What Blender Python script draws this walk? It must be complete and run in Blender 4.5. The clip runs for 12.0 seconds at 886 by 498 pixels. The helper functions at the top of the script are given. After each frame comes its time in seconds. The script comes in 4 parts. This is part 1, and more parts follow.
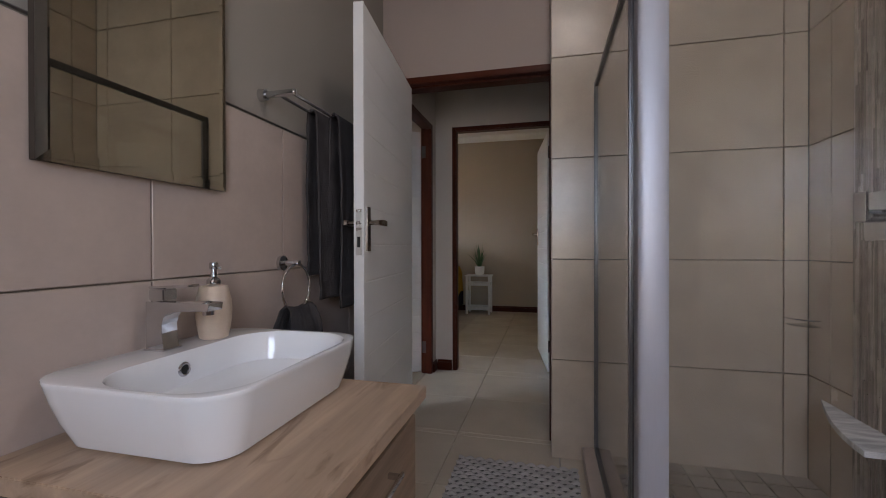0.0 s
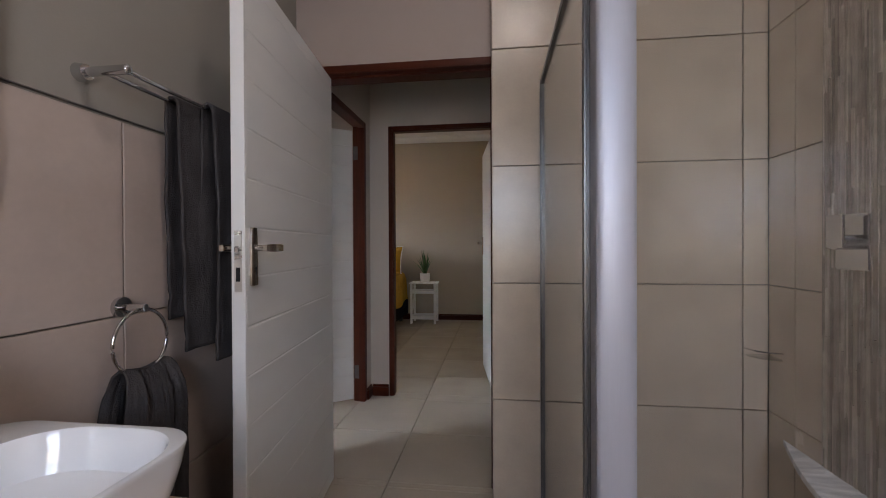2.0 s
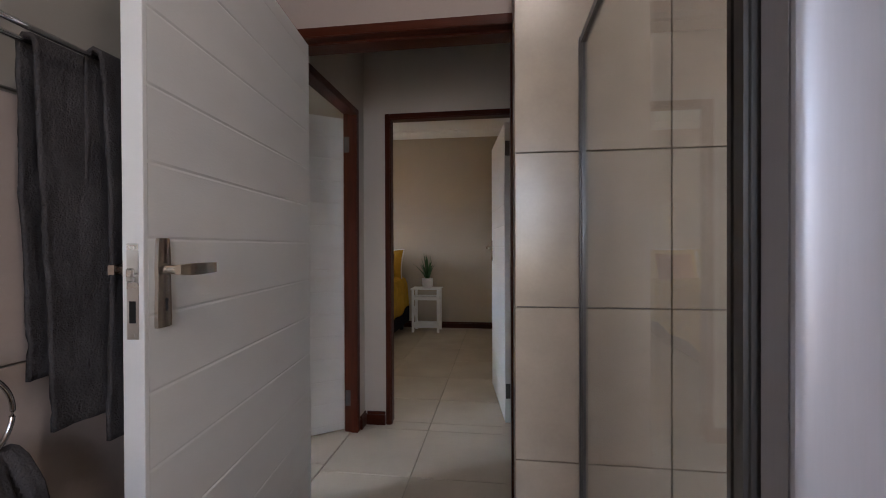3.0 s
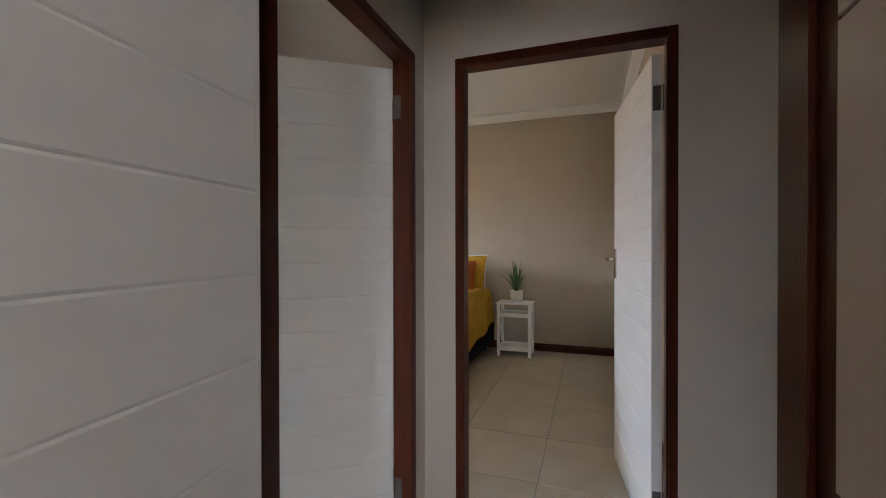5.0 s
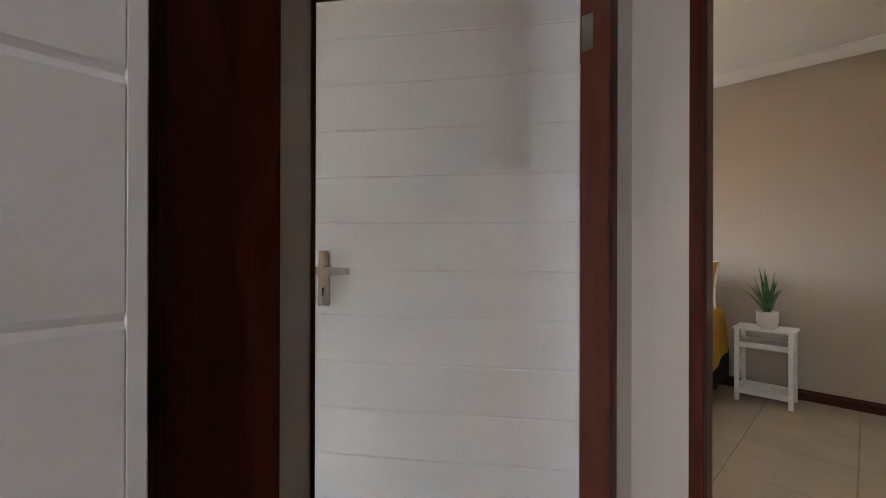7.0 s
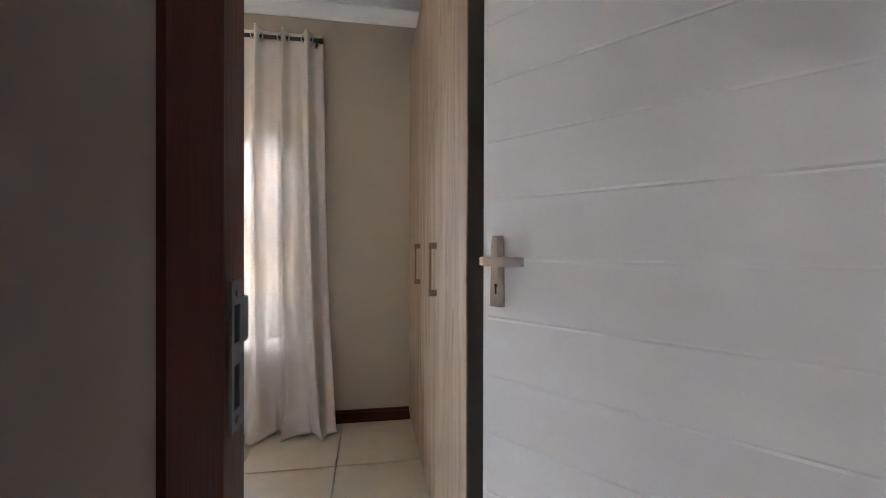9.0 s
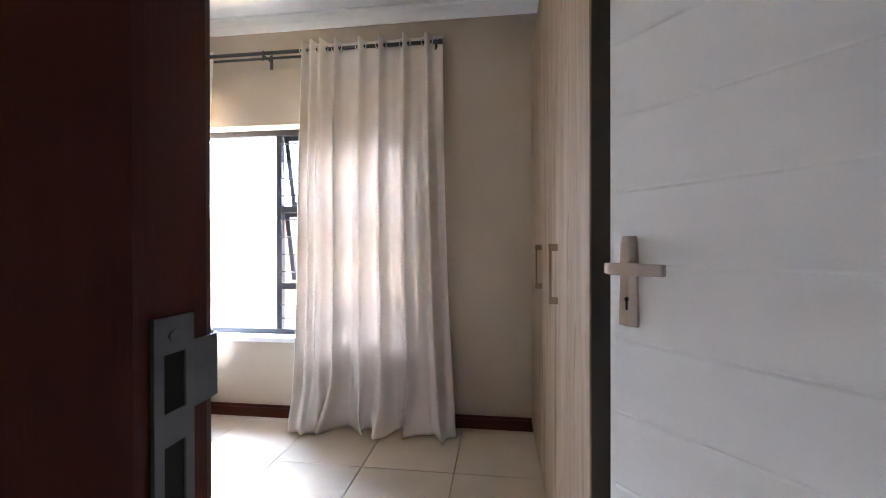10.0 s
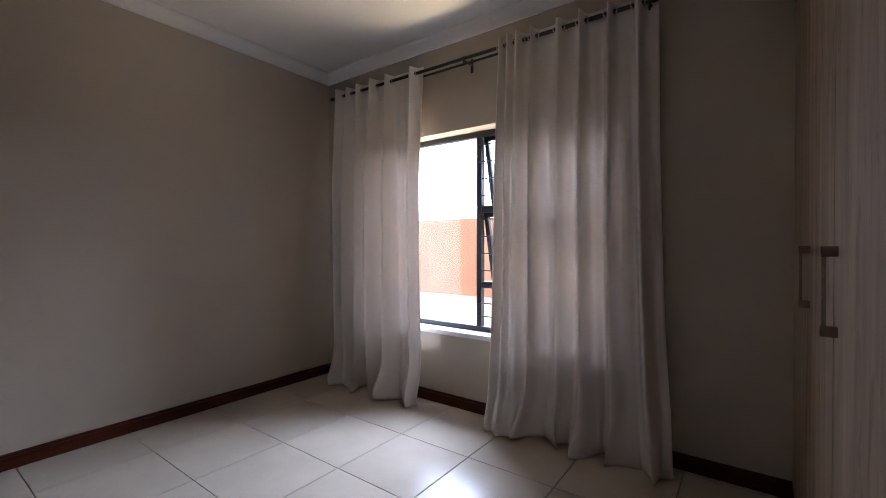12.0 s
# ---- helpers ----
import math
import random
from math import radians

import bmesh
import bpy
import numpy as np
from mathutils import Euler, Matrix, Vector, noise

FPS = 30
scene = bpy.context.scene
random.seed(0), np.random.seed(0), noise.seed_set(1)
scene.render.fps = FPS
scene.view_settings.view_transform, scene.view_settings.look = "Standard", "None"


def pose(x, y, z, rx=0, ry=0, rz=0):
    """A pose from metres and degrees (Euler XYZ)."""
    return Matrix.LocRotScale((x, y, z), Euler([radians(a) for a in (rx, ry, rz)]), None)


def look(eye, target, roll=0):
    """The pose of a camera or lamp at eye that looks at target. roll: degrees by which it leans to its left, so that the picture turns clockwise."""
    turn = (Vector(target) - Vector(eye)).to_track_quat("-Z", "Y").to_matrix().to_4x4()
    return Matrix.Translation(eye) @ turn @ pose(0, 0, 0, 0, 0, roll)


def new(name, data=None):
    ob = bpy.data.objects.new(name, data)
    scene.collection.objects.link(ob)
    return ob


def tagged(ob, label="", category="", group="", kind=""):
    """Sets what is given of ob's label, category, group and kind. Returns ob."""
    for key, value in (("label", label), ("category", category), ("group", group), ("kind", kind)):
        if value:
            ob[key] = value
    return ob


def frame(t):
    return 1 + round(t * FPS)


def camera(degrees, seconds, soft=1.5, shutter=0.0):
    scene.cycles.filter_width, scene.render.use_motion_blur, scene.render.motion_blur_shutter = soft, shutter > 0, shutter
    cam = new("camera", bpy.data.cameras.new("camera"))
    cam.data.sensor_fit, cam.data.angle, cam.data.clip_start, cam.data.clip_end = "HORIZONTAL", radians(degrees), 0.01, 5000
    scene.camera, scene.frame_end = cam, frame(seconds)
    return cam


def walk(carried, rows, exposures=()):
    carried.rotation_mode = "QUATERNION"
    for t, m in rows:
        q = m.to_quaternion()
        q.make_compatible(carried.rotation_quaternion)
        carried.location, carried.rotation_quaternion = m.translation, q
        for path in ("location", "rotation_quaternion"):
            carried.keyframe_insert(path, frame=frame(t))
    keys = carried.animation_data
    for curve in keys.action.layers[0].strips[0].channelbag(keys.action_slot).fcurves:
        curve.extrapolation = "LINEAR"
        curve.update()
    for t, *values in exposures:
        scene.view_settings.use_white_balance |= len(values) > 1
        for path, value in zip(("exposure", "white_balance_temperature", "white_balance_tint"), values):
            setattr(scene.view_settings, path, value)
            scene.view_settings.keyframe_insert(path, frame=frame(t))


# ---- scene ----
cam = camera(92.94, 12.0, soft=1.0)
# rows: seconds, x, y, z, yaw, pitch, roll
PATH = [
    (0, 0.100, -0.130, 1.061, 13.87, -0.29, 0.12),
    (0.5, 0.117, -0.093, 1.092, 10.47, -0.33, 0.19),
    (1, 0.142, -0.046, 1.115, 8.04, -0.37, 0.26),
    (1.5, 0.151, 0.057, 1.140, 7.43, -0.38, 0.26),
    (2, 0.141, 0.221, 1.158, 7.28, -0.38, 0.25),
    (2.5, 0.114, 0.419, 1.177, 7.24, -0.36, 0.24),
    (4.5, -0.084, 1.410, 1.253, 14.80, -0.39, 0.15),
    (5, -0.124, 1.631, 1.263, 19.39, -0.40, 0.12),
    (5.5, -0.162, 1.839, 1.258, 24.94, -0.24, 0.04),
    (6, -0.217, 1.981, 1.248, 31.36, -0.08, -0.14),
    (6.5, -0.299, 2.084, 1.262, 38.07, -0.11, -0.15),
    (7, -0.359, 2.162, 1.256, 45.24, 0.04, -0.16),
    (7.5, -0.406, 2.267, 1.242, 52.99, 0.05, -0.17),
    (9.5, -0.648, 2.562, 1.220, 89.24, -0.20, -0.03),
    (10, -0.717, 2.580, 1.229, 97.64, -0.19, 0.11),
    (10.5, -0.781, 2.615, 1.236, 106.22, -0.23, 0.15),
    (11, -0.848, 2.636, 1.240, 113.79, -0.24, 0.08),
    (11.5, -0.900, 2.637, 1.246, 120.43, -0.43, -0.04),
    (12, -0.922, 2.621, 1.245, 126.17, -0.55, 0.01),
]
walk(cam, [(t, pose(x, y, z, 90 + p, r, a)) for t, x, y, z, a, p, r in PATH],
     exposures=[(0, 1.9, 6100, 15), (1, 2.1, 6100, 15), (2.5, 2.15, 6150, 15), (4.5, 2.42, 6150, 13), (5, 2.7, 6200, 12), (5.5, 2.8, 6200, 12), (6.5, 2.9, 6150, 12), (7.5, 3.05, 6100, 12), (9.5, 3.15, 5800, 16),
                (10, 3.1, 5750, 17), (10.5, 2.45, 5650, 19), (11, 1.85, 5700, 21), (12, 1.15, 5800, 22)])

# ---- world, sun, lights ----
world = bpy.data.worlds.new("world")
scene.world = world
world.use_nodes = True
_wt = world.node_tree
_sky = _wt.nodes.new("ShaderNodeTexSky")
_sky.sky_type = "NISHITA"
_sky.sun_disc = False
SUN_ELEV, SUN_AZ = 50, 62
_sky.sun_elevation, _sky.sun_rotation = radians(SUN_ELEV), radians(SUN_AZ)
_wt.links.new(_sky.outputs[0], _wt.nodes["Background"].inputs[0])
_wt.nodes["Background"].inputs[1].default_value = 0.15
sun = new("sun", bpy.data.lights.new("sun", "SUN"))
sun.data.energy, sun.data.angle, sun.data.color = 2.6, radians(0.5), (1.0, 0.95, 0.88)
_a, _e = radians(SUN_AZ), radians(SUN_ELEV)
sun.matrix_world = look((0, 0, 8), (-math.sin(_a) * math.cos(_e), -math.cos(_a) * math.cos(_e), 8 - math.sin(_e)))


def window_light(name, eye, target, w, h, watts, colour):
    """A rectangular area lamp at eye, standing in for window or ceiling light."""
    lamp = bpy.data.lights.new(name, "AREA")
    lamp.shape, lamp.size, lamp.size_y, lamp.energy, lamp.color = "RECTANGLE", w, h, watts, colour
    ob = new(name, lamp)
    ob.matrix_world = look(eye, target)
    return ob


# added lamp outside, above the window's view, standing in for the sky
window_light("window_light", (-6.6, 0.8, 4.45), (-3.5, 0.85, 1.15), 6.0, 2.9, 800, (0.74, 0.86, 1.0))
# added lamp below the sill, for light thrown up from the sunlit ground outside
window_light("window_light", (-4.40, 0.80, -0.14), (-3.6, 0.88, 1.90), 3.2, 0.5, 78, (1.0, 0.76, 0.38))
window_light("window_light", (-3.72, 5.60, 1.55), (0, 6.00, 1.30), 0.80, 0.90, 0.42, (0.95, 0.95, 1.0))
window_light("window_light", (0.40, -1.24, 1.62), (0.38, 0, 1.10), 0.70, 0.80, 4.4, (0.82, 0.90, 1.0))
# added warm lamp low in the bathroom window, aimed up
window_light("window_light", (0.40, -1.24, 1.08), (0.38, 0, 1.75), 0.70, 0.20, 1.4, (1.0, 0.76, 0.50))


# ---- materials ----
def material(name, colour, rough=0.6, metal=0.0, spec=0.5, scale=6.0, vary=0.06, fine=120.0, fine_vary=0.05,
             bump=0.02, bump_scale=None, stretch=(1, 1, 1), per_piece=0.0, rough_vary=0.1, second=None, coat=0.0, island=False, detail=2.0):
    """A surface with broad mottling, fine grain, relief, and a shift of tone from piece to piece."""
    m = bpy.data.materials.new(name)
    m.use_nodes = True
    nt = m.node_tree
    n, l = nt.nodes, nt.links
    b = n["Principled BSDF"]
    tc = n.new("ShaderNodeTexCoord")
    mp = n.new("ShaderNodeMapping")
    mp.inputs["Scale"].default_value = stretch
    l.new(tc.outputs["Object"], mp.inputs[0])
    off = n.new("ShaderNodeVectorMath")
    info = n.new("ShaderNodeObjectInfo")
    mul = n.new("ShaderNodeMath")
    mul.operation, mul.inputs[1].default_value = "MULTIPLY", 37.0
    l.new(info.outputs["Random"], mul.inputs[0])
    l.new(mp.outputs[0], off.inputs[0])
    l.new(mul.outputs[0], off.inputs[1])
    broad, grain = n.new("ShaderNodeTexNoise"), n.new("ShaderNodeTexNoise")
    broad.inputs["Scale"].default_value, broad.inputs["Detail"].default_value = scale, detail
    grain.inputs["Scale"].default_value, grain.inputs["Detail"].default_value = fine, 3
    l.new(off.outputs[0], broad.inputs["Vector"])
    l.new(off.outputs[0], grain.inputs["Vector"])
    mix = n.new("ShaderNodeMix")
    mix.data_type = "RGBA"
    dark = [c * (1 - 2.2 * vary) for c in colour]
    lite = second if second else [min(1, c * (1 + 1.6 * vary)) for c in colour]
    mix.inputs["A"].default_value, mix.inputs["B"].default_value = (*dark, 1), (*lite, 1)
    ramp = n.new("ShaderNodeMapRange")
    ramp.inputs["From Min"].default_value, ramp.inputs["From Max"].default_value = 0.2, 0.8
    l.new(broad.outputs["Fac"], ramp.inputs["Value"])
    l.new(ramp.outputs[0], mix.inputs["Factor"])
    hsv = n.new("ShaderNodeHueSaturation")
    val = n.new("ShaderNodeMath")
    val.operation, val.inputs[1].default_value, val.inputs[2].default_value = "MULTIPLY_ADD", 2 * fine_vary, 1 - fine_vary
    l.new(grain.outputs["Fac"], val.inputs[0])
    pie = n.new("ShaderNodeMath")
    pie.operation, pie.inputs[1].default_value, pie.inputs[2].default_value = "MULTIPLY_ADD", 2 * per_piece, 1 - per_piece
    geo = n.new("ShaderNodeNewGeometry")
    l.new(geo.outputs["Random Per Island"] if island else info.outputs["Random"], pie.inputs[0])
    both = n.new("ShaderNodeMath")
    both.operation = "MULTIPLY"
    l.new(val.outputs[0], both.inputs[0])
    l.new(pie.outputs[0], both.inputs[1])
    l.new(both.outputs[0], hsv.inputs["Value"])
    l.new(mix.outputs["Result"], hsv.inputs["Color"])
    l.new(hsv.outputs[0], b.inputs["Base Color"])
    rr = n.new("ShaderNodeMapRange")
    rr.inputs["To Min"].default_value, rr.inputs["To Max"].default_value = max(0.02, rough * (1 - rough_vary)), min(1, rough * (1 + rough_vary))
    l.new(broad.outputs["Fac"], rr.inputs["Value"])
    l.new(rr.outputs[0], b.inputs["Roughness"])
    b.inputs["Metallic"].default_value, b.inputs["Specular IOR Level"].default_value = metal, spec
    b.inputs["Coat Weight"].default_value, b.inputs["Coat Roughness"].default_value = coat, 0.08
    if bump:
        bp = n.new("ShaderNodeBump")
        bp.inputs["Strength"].default_value, bp.inputs["Distance"].default_value = bump, 0.004
        src = grain
        if bump_scale:
            src = n.new("ShaderNodeTexNoise")
            src.inputs["Scale"].default_value, src.inputs["Detail"].default_value = bump_scale, 4
            l.new(off.outputs[0], src.inputs["Vector"])
        l.new(src.outputs["Fac"], bp.inputs["Height"])
        l.new(bp.outputs[0], b.inputs["Normal"])
    return m


def glass(name, tint=(0.975, 0.98, 0.98), rough=0.0):
    m = bpy.data.materials.new(name)
    m.use_nodes = True
    nt = m.node_tree
    n, l = nt.nodes, nt.links
    n.remove(n["Principled BSDF"])
    tr, gl, lw, mx = (n.new("ShaderNodeBsdfTransparent"), n.new("ShaderNodeBsdfGlossy"), n.new("ShaderNodeLayerWeight"), n.new("ShaderNodeMixShader"))
    tr.inputs[0].default_value = (*tint, 1)
    gl.inputs["Roughness"].default_value = rough
    lw.inputs["Blend"].default_value = 0.5
    pw, ma = n.new("ShaderNodeMath"), n.new("ShaderNodeMath")
    pw.operation, pw.inputs[1].default_value = "POWER", 5.0
    ma.operation, ma.inputs[1].default_value, ma.inputs[2].default_value = "MULTIPLY_ADD", 0.96, 0.04
    l.new(lw.outputs["Facing"], pw.inputs[0])
    l.new(pw.outputs[0], ma.inputs[0])
    l.new(ma.outputs[0], mx.inputs[0])
    l.new(tr.outputs[0], mx.inputs[1])
    l.new(gl.outputs[0], mx.inputs[2])
    l.new(mx.outputs[0], n["Material Output"].inputs[0])
    return m


def cloth(name, colour, through_light=0.0, weave=900.0, bump=0.25, vary=0.05):
    m = material(name, colour, rough=0.95, spec=0.1, scale=9, vary=vary, fine=weave, fine_vary=0.10, bump=bump)
    if through_light:
        nt = m.node_tree
        n, l = nt.nodes, nt.links
        b = n["Principled BSDF"]
        tl, mx = n.new("ShaderNodeBsdfTranslucent"), n.new("ShaderNodeMixShader")
        col = b.inputs["Base Color"].links[0].from_socket
        l.new(col, tl.inputs[0])
        mx.inputs[0].default_value = through_light
        l.new(b.outputs[0], mx.inputs[1])
        l.new(tl.outputs[0], mx.inputs[2])
        l.new(mx.outputs[0], n["Material Output"].inputs[0])
    return m


def wood(name, colour, second, rough, axis, vary=0.12, spec=0.4, coat=0.0, grain=26.0, per_piece=0.05, fine_vary=0.20, knots=False):
    st = [9.0, 9.0, 9.0]
    st[axis] = 0.7
    m = material(name, colour, rough=rough, spec=spec, scale=grain * 0.14, vary=vary, fine=grain, fine_vary=fine_vary, bump=0.12, detail=5,
                 stretch=st, per_piece=per_piece, second=second, coat=coat)
    if knots:
        # short dark checks and knots along the grain
        n, l = m.node_tree.nodes, m.node_tree.links
        tc, mp, nz, rg, mx = (n.new("ShaderNodeTexCoord"), n.new("ShaderNodeMapping"), n.new("ShaderNodeTexNoise"), n.new("ShaderNodeMapRange"), n.new("ShaderNodeMix"))
        st = [5.0, 5.0, 5.0]
        st[axis] = 1.3
        mp.inputs["Scale"].default_value = st
        nz.inputs["Scale"].default_value, nz.inputs["Detail"].default_value, nz.inputs["Distortion"].default_value = 3.4, 6, 1.1
        rg.inputs["From Min"].default_value, rg.inputs["From Max"].default_value, rg.inputs["To Max"].default_value = 0.59, 0.70, 0.62
        mx.data_type, mx.blend_type = "RGBA", "MULTIPLY"
        mx.inputs["B"].default_value = (0.36, 0.29, 0.23, 1)
        l.new(tc.outputs["Object"], mp.inputs[0])
        l.new(mp.outputs[0], nz.inputs["Vector"])
        l.new(nz.outputs["Fac"], rg.inputs["Value"])
        l.new(rg.outputs[0], mx.inputs["Factor"])
        b = n["Principled BSDF"]
        l.new(b.inputs["Base Color"].links[0].from_socket, mx.inputs["A"])
        l.new(mx.outputs["Result"], b.inputs["Base Color"])
    return m


PAINT_BED = material("beige_wall_paint", (0.455, 0.385, 0.30), 0.7, scale=1.6, vary=0.03, fine=260, fine_vary=0.03, bump=0.10, bump_scale=60)
PAINT_BATH = material("warm_wall_paint", (0.405, 0.328, 0.285), 0.7, scale=1.6, vary=0.03, fine=260, fine_vary=0.03, bump=0.10, bump_scale=60)
# side wall paint, grey-green, with the shade of glancing light put into its colour
PAINT_SIDE_SHADED = material("shaded_grey_green_wall_paint", (0.30, 0.272, 0.238), 0.7, scale=1.6, vary=0.03, fine=260, fine_vary=0.03, bump=0.10, bump_scale=60)
PAINT_PASS = material("grey_wall_paint", (0.60, 0.54, 0.485), 0.65, scale=1.6, vary=0.03, fine=260, fine_vary=0.03, bump=0.10, bump_scale=60)
CEIL = material("white_ceiling_paint", (0.76, 0.75, 0.73), 0.75, scale=1.4, vary=0.02, fine=200, fine_vary=0.02, bump=0.05, bump_scale=50)
WHITE = material("white_door_paint", (0.78, 0.775, 0.77), 0.38, scale=3, vary=0.02, fine=170, fine_vary=0.02, bump=0.06, bump_scale=90, stretch=(1, 1, 3))
GROUT = material("grey_grout", (0.20, 0.185, 0.17), 0.9, scale=14, vary=0.08, fine=300, bump=0.2)
LIGHT_GROUT = material("pale_grout", (0.36, 0.34, 0.32), 0.9, scale=14, vary=0.08, fine=300, bump=0.2)
WALL_TILE = material("taupe_wall_tile", (0.47, 0.385, 0.335), 0.33, scale=6.5, vary=0.055, fine=60, fine_vary=0.05, bump=0.03, bump_scale=60, per_piece=0.03, rough_vary=0.05, detail=7.0)
SHOWER_TILE = material("sand_shower_tile", (0.48, 0.405, 0.325), 0.26, scale=6.0, vary=0.065, detail=7.0, fine=90, fine_vary=0.04, bump=0.03, bump_scale=22, per_piece=0.03, rough_vary=0.12)
FLOOR_TILE = material("cream_floor_tile", (0.53, 0.46, 0.37), 0.20, spec=0.24, detail=6.0, scale=3.2, vary=0.05, fine=70, fine_vary=0.025, bump=0.02, bump_scale=9, per_piece=0.035, rough_vary=0.35)
MOSAIC_FLOOR = material("brown_floor_mosaic", (0.30, 0.26, 0.22), 0.4, scale=8, vary=0.10, fine=120, bump=0.05, per_piece=0.1)
STICK = material("stick_mosaic", (0.34, 0.29, 0.24), 0.3, scale=20, vary=0.12, fine=160, bump=0.05, per_piece=0.36, island=True)
MERANTI = wood("dark_red_door_frame_wood", (0.052, 0.0115, 0.006), (0.092, 0.021, 0.0095), 0.34, 2, spec=0.16, fine_vary=0.16)
MERANTI_Y = wood("dark_red_wood_along", (0.052, 0.0115, 0.006), (0.092, 0.021, 0.0095), 0.34, 1, spec=0.16, fine_vary=0.16)
MERANTI_X = wood("dark_red_wood_across", (0.052, 0.0115, 0.006), (0.092, 0.021, 0.0095), 0.34, 0, spec=0.16, fine_vary=0.16)
OAK = wood("pale_oak_counter", (0.40, 0.275, 0.185), (0.55, 0.405, 0.29), 0.42, 1, vary=0.14, grain=14, fine_vary=0.12, knots=True)
OAK_UP = wood("pale_wardrobe_wood", (0.26, 0.178, 0.11), (0.44, 0.325, 0.22), 0.5, 2, vary=0.20, grain=14, fine_vary=0.2, knots=True)
BROWN_FRONT = wood("brown_drawer_wood", (0.24, 0.16, 0.105), (0.34, 0.235, 0.16), 0.45, 1, vary=0.14)
CARCASS = material("dark_brown_carcass", (0.048, 0.036, 0.027), 0.6, scale=5, vary=0.08, bump=0.03)
CERAMIC = material("white_ceramic", (0.84, 0.85, 0.87), 0.05, scale=3, vary=0.01, fine=40, fine_vary=0.01, bump=0.0, coat=0.5)
CHROME = material("polished_chrome", (0.62, 0.62, 0.64), 0.04, metal=1.0, scale=8, vary=0.02, fine_vary=0.01, bump=0.0, rough_vary=0.12)
STEEL = material("brushed_steel", (0.60, 0.58, 0.56), 0.28, metal=1.0, scale=8, vary=0.03, fine=240, fine_vary=0.06, bump=0.03, stretch=(1, 1, 6))
NICKEL = material("satin_nickel", (0.44, 0.385, 0.34), 0.22, metal=1.0, scale=8, vary=0.03, fine=240, fine_vary=0.05, bump=0.02)
ALU = material("satin_aluminium", (0.43, 0.43, 0.48), 0.45, metal=0.40, scale=6, vary=0.02, fine=300, fine_vary=0.04, bump=0.02, stretch=(1, 1, 0.05))
DARK_ALU = material("dark_aluminium", (0.15, 0.148, 0.15), 0.34, metal=0.75, scale=6, vary=0.02, fine=300, fine_vary=0.04, bump=0.02, stretch=(1, 1, 0.05))
TRIM = material("dull_tile_trim", (0.16, 0.145, 0.135), 0.6, scale=20, vary=0.06, bump=0.02)
ZINC = material("dull_zinc_steel", (0.15, 0.16, 0.17), 0.5, metal=0.5, scale=30, vary=0.08, fine=240, bump=0.03)
DARK_STEEL = material("dull_hinge_steel", (0.13, 0.127, 0.122), 0.42, metal=0.7, scale=30, vary=0.1, fine=240, bump=0.03)
BLACK = material("black_metal", (0.025, 0.026, 0.03), 0.4, metal=0.3, scale=8, vary=0.05, bump=0.02)
# near-black colour for the shade inside holes, worn by thin solid pieces
HOLE = material("painted_hole_shade", (0.01, 0.01, 0.01), 0.9, bump=0.0)
CHARCOAL = cloth("charcoal_terry", (0.070, 0.064, 0.066), weave=260, bump=1.0, vary=0.16)
LINEN = cloth("cream_linen", (0.86, 0.80, 0.745), through_light=0.155, weave=700, bump=0.25, vary=0.012)
MUSTARD = cloth("mustard_cotton", (0.55, 0.32, 0.045), weave=600, bump=0.3, vary=0.10)
MUSTARD_DEEP = cloth("deep_mustard_cotton", (0.44, 0.24, 0.03), weave=600, bump=0.3)
RUST = cloth("rust_cotton", (0.34, 0.10, 0.025), weave=600, bump=0.3)
WHITE_CLOTH = cloth("white_cotton", (0.75, 0.73, 0.70), weave=600, bump=0.3)
DARK_BASE = cloth("black_bed_base_fabric", (0.018, 0.017, 0.019), weave=500, bump=0.3)
MAT_DARK = cloth("dark_grey_woven_mat", (0.19, 0.18, 0.18), weave=300, bump=0.9, vary=0.12)
MAT_GREY = cloth("grey_woven_mat", (0.42, 0.395, 0.38), weave=300, bump=0.9, vary=0.12)
WHITE_WOOD = material("white_painted_wood", (0.80, 0.79, 0.76), 0.45, scale=5, vary=0.03, fine=140, bump=0.04, stretch=(1, 1, 3))
POT = material("white_pot_glaze", (0.74, 0.73, 0.71), 0.35, scale=9, vary=0.04, bump=0.05)
SOIL = material("dark_soil", (0.035, 0.025, 0.018), 0.95, scale=60, vary=0.2, bump=0.6)
ALOE = material("dark_green_succulent", (0.035, 0.095, 0.03), 0.4, scale=18, vary=0.2, fine=90, fine_vary=0.15, bump=0.05, second=(0.08, 0.17, 0.055))
STONEWARE = material("beige_stoneware", (0.58, 0.47, 0.37), 0.55, scale=7, vary=0.05, fine=150, bump=0.12, bump_scale=40)
PLASTER_OUT = material("terracotta_garden_wall", (0.46, 0.225, 0.12), 0.85, scale=2, vary=0.06, fine=90, bump=0.2)
PAVING = material("pale_paving", (0.55, 0.50, 0.43), 0.85, scale=2, vary=0.08, fine=60, bump=0.2)
LEAF = material("garden_leaf", (0.07, 0.12, 0.03), 0.5, scale=10, vary=0.2, bump=0.0, per_piece=0.2)
SHOWER_GLASS = glass("shower_glass")
PANE = glass("window_pane", (0.97, 0.98, 0.98))
FROSTED = glass("frosted_pane", (0.9, 0.92, 0.92))
MIRROR = material("mirror_silver", (0.60, 0.58, 0.49), 0.02, metal=1.0, vary=0.0, fine_vary=0.0, bump=0.0, rough_vary=0.0)


OPAL = material("opal_glow", (0.85, 0.84, 0.82), 0.4, vary=0.0, bump=0.0)
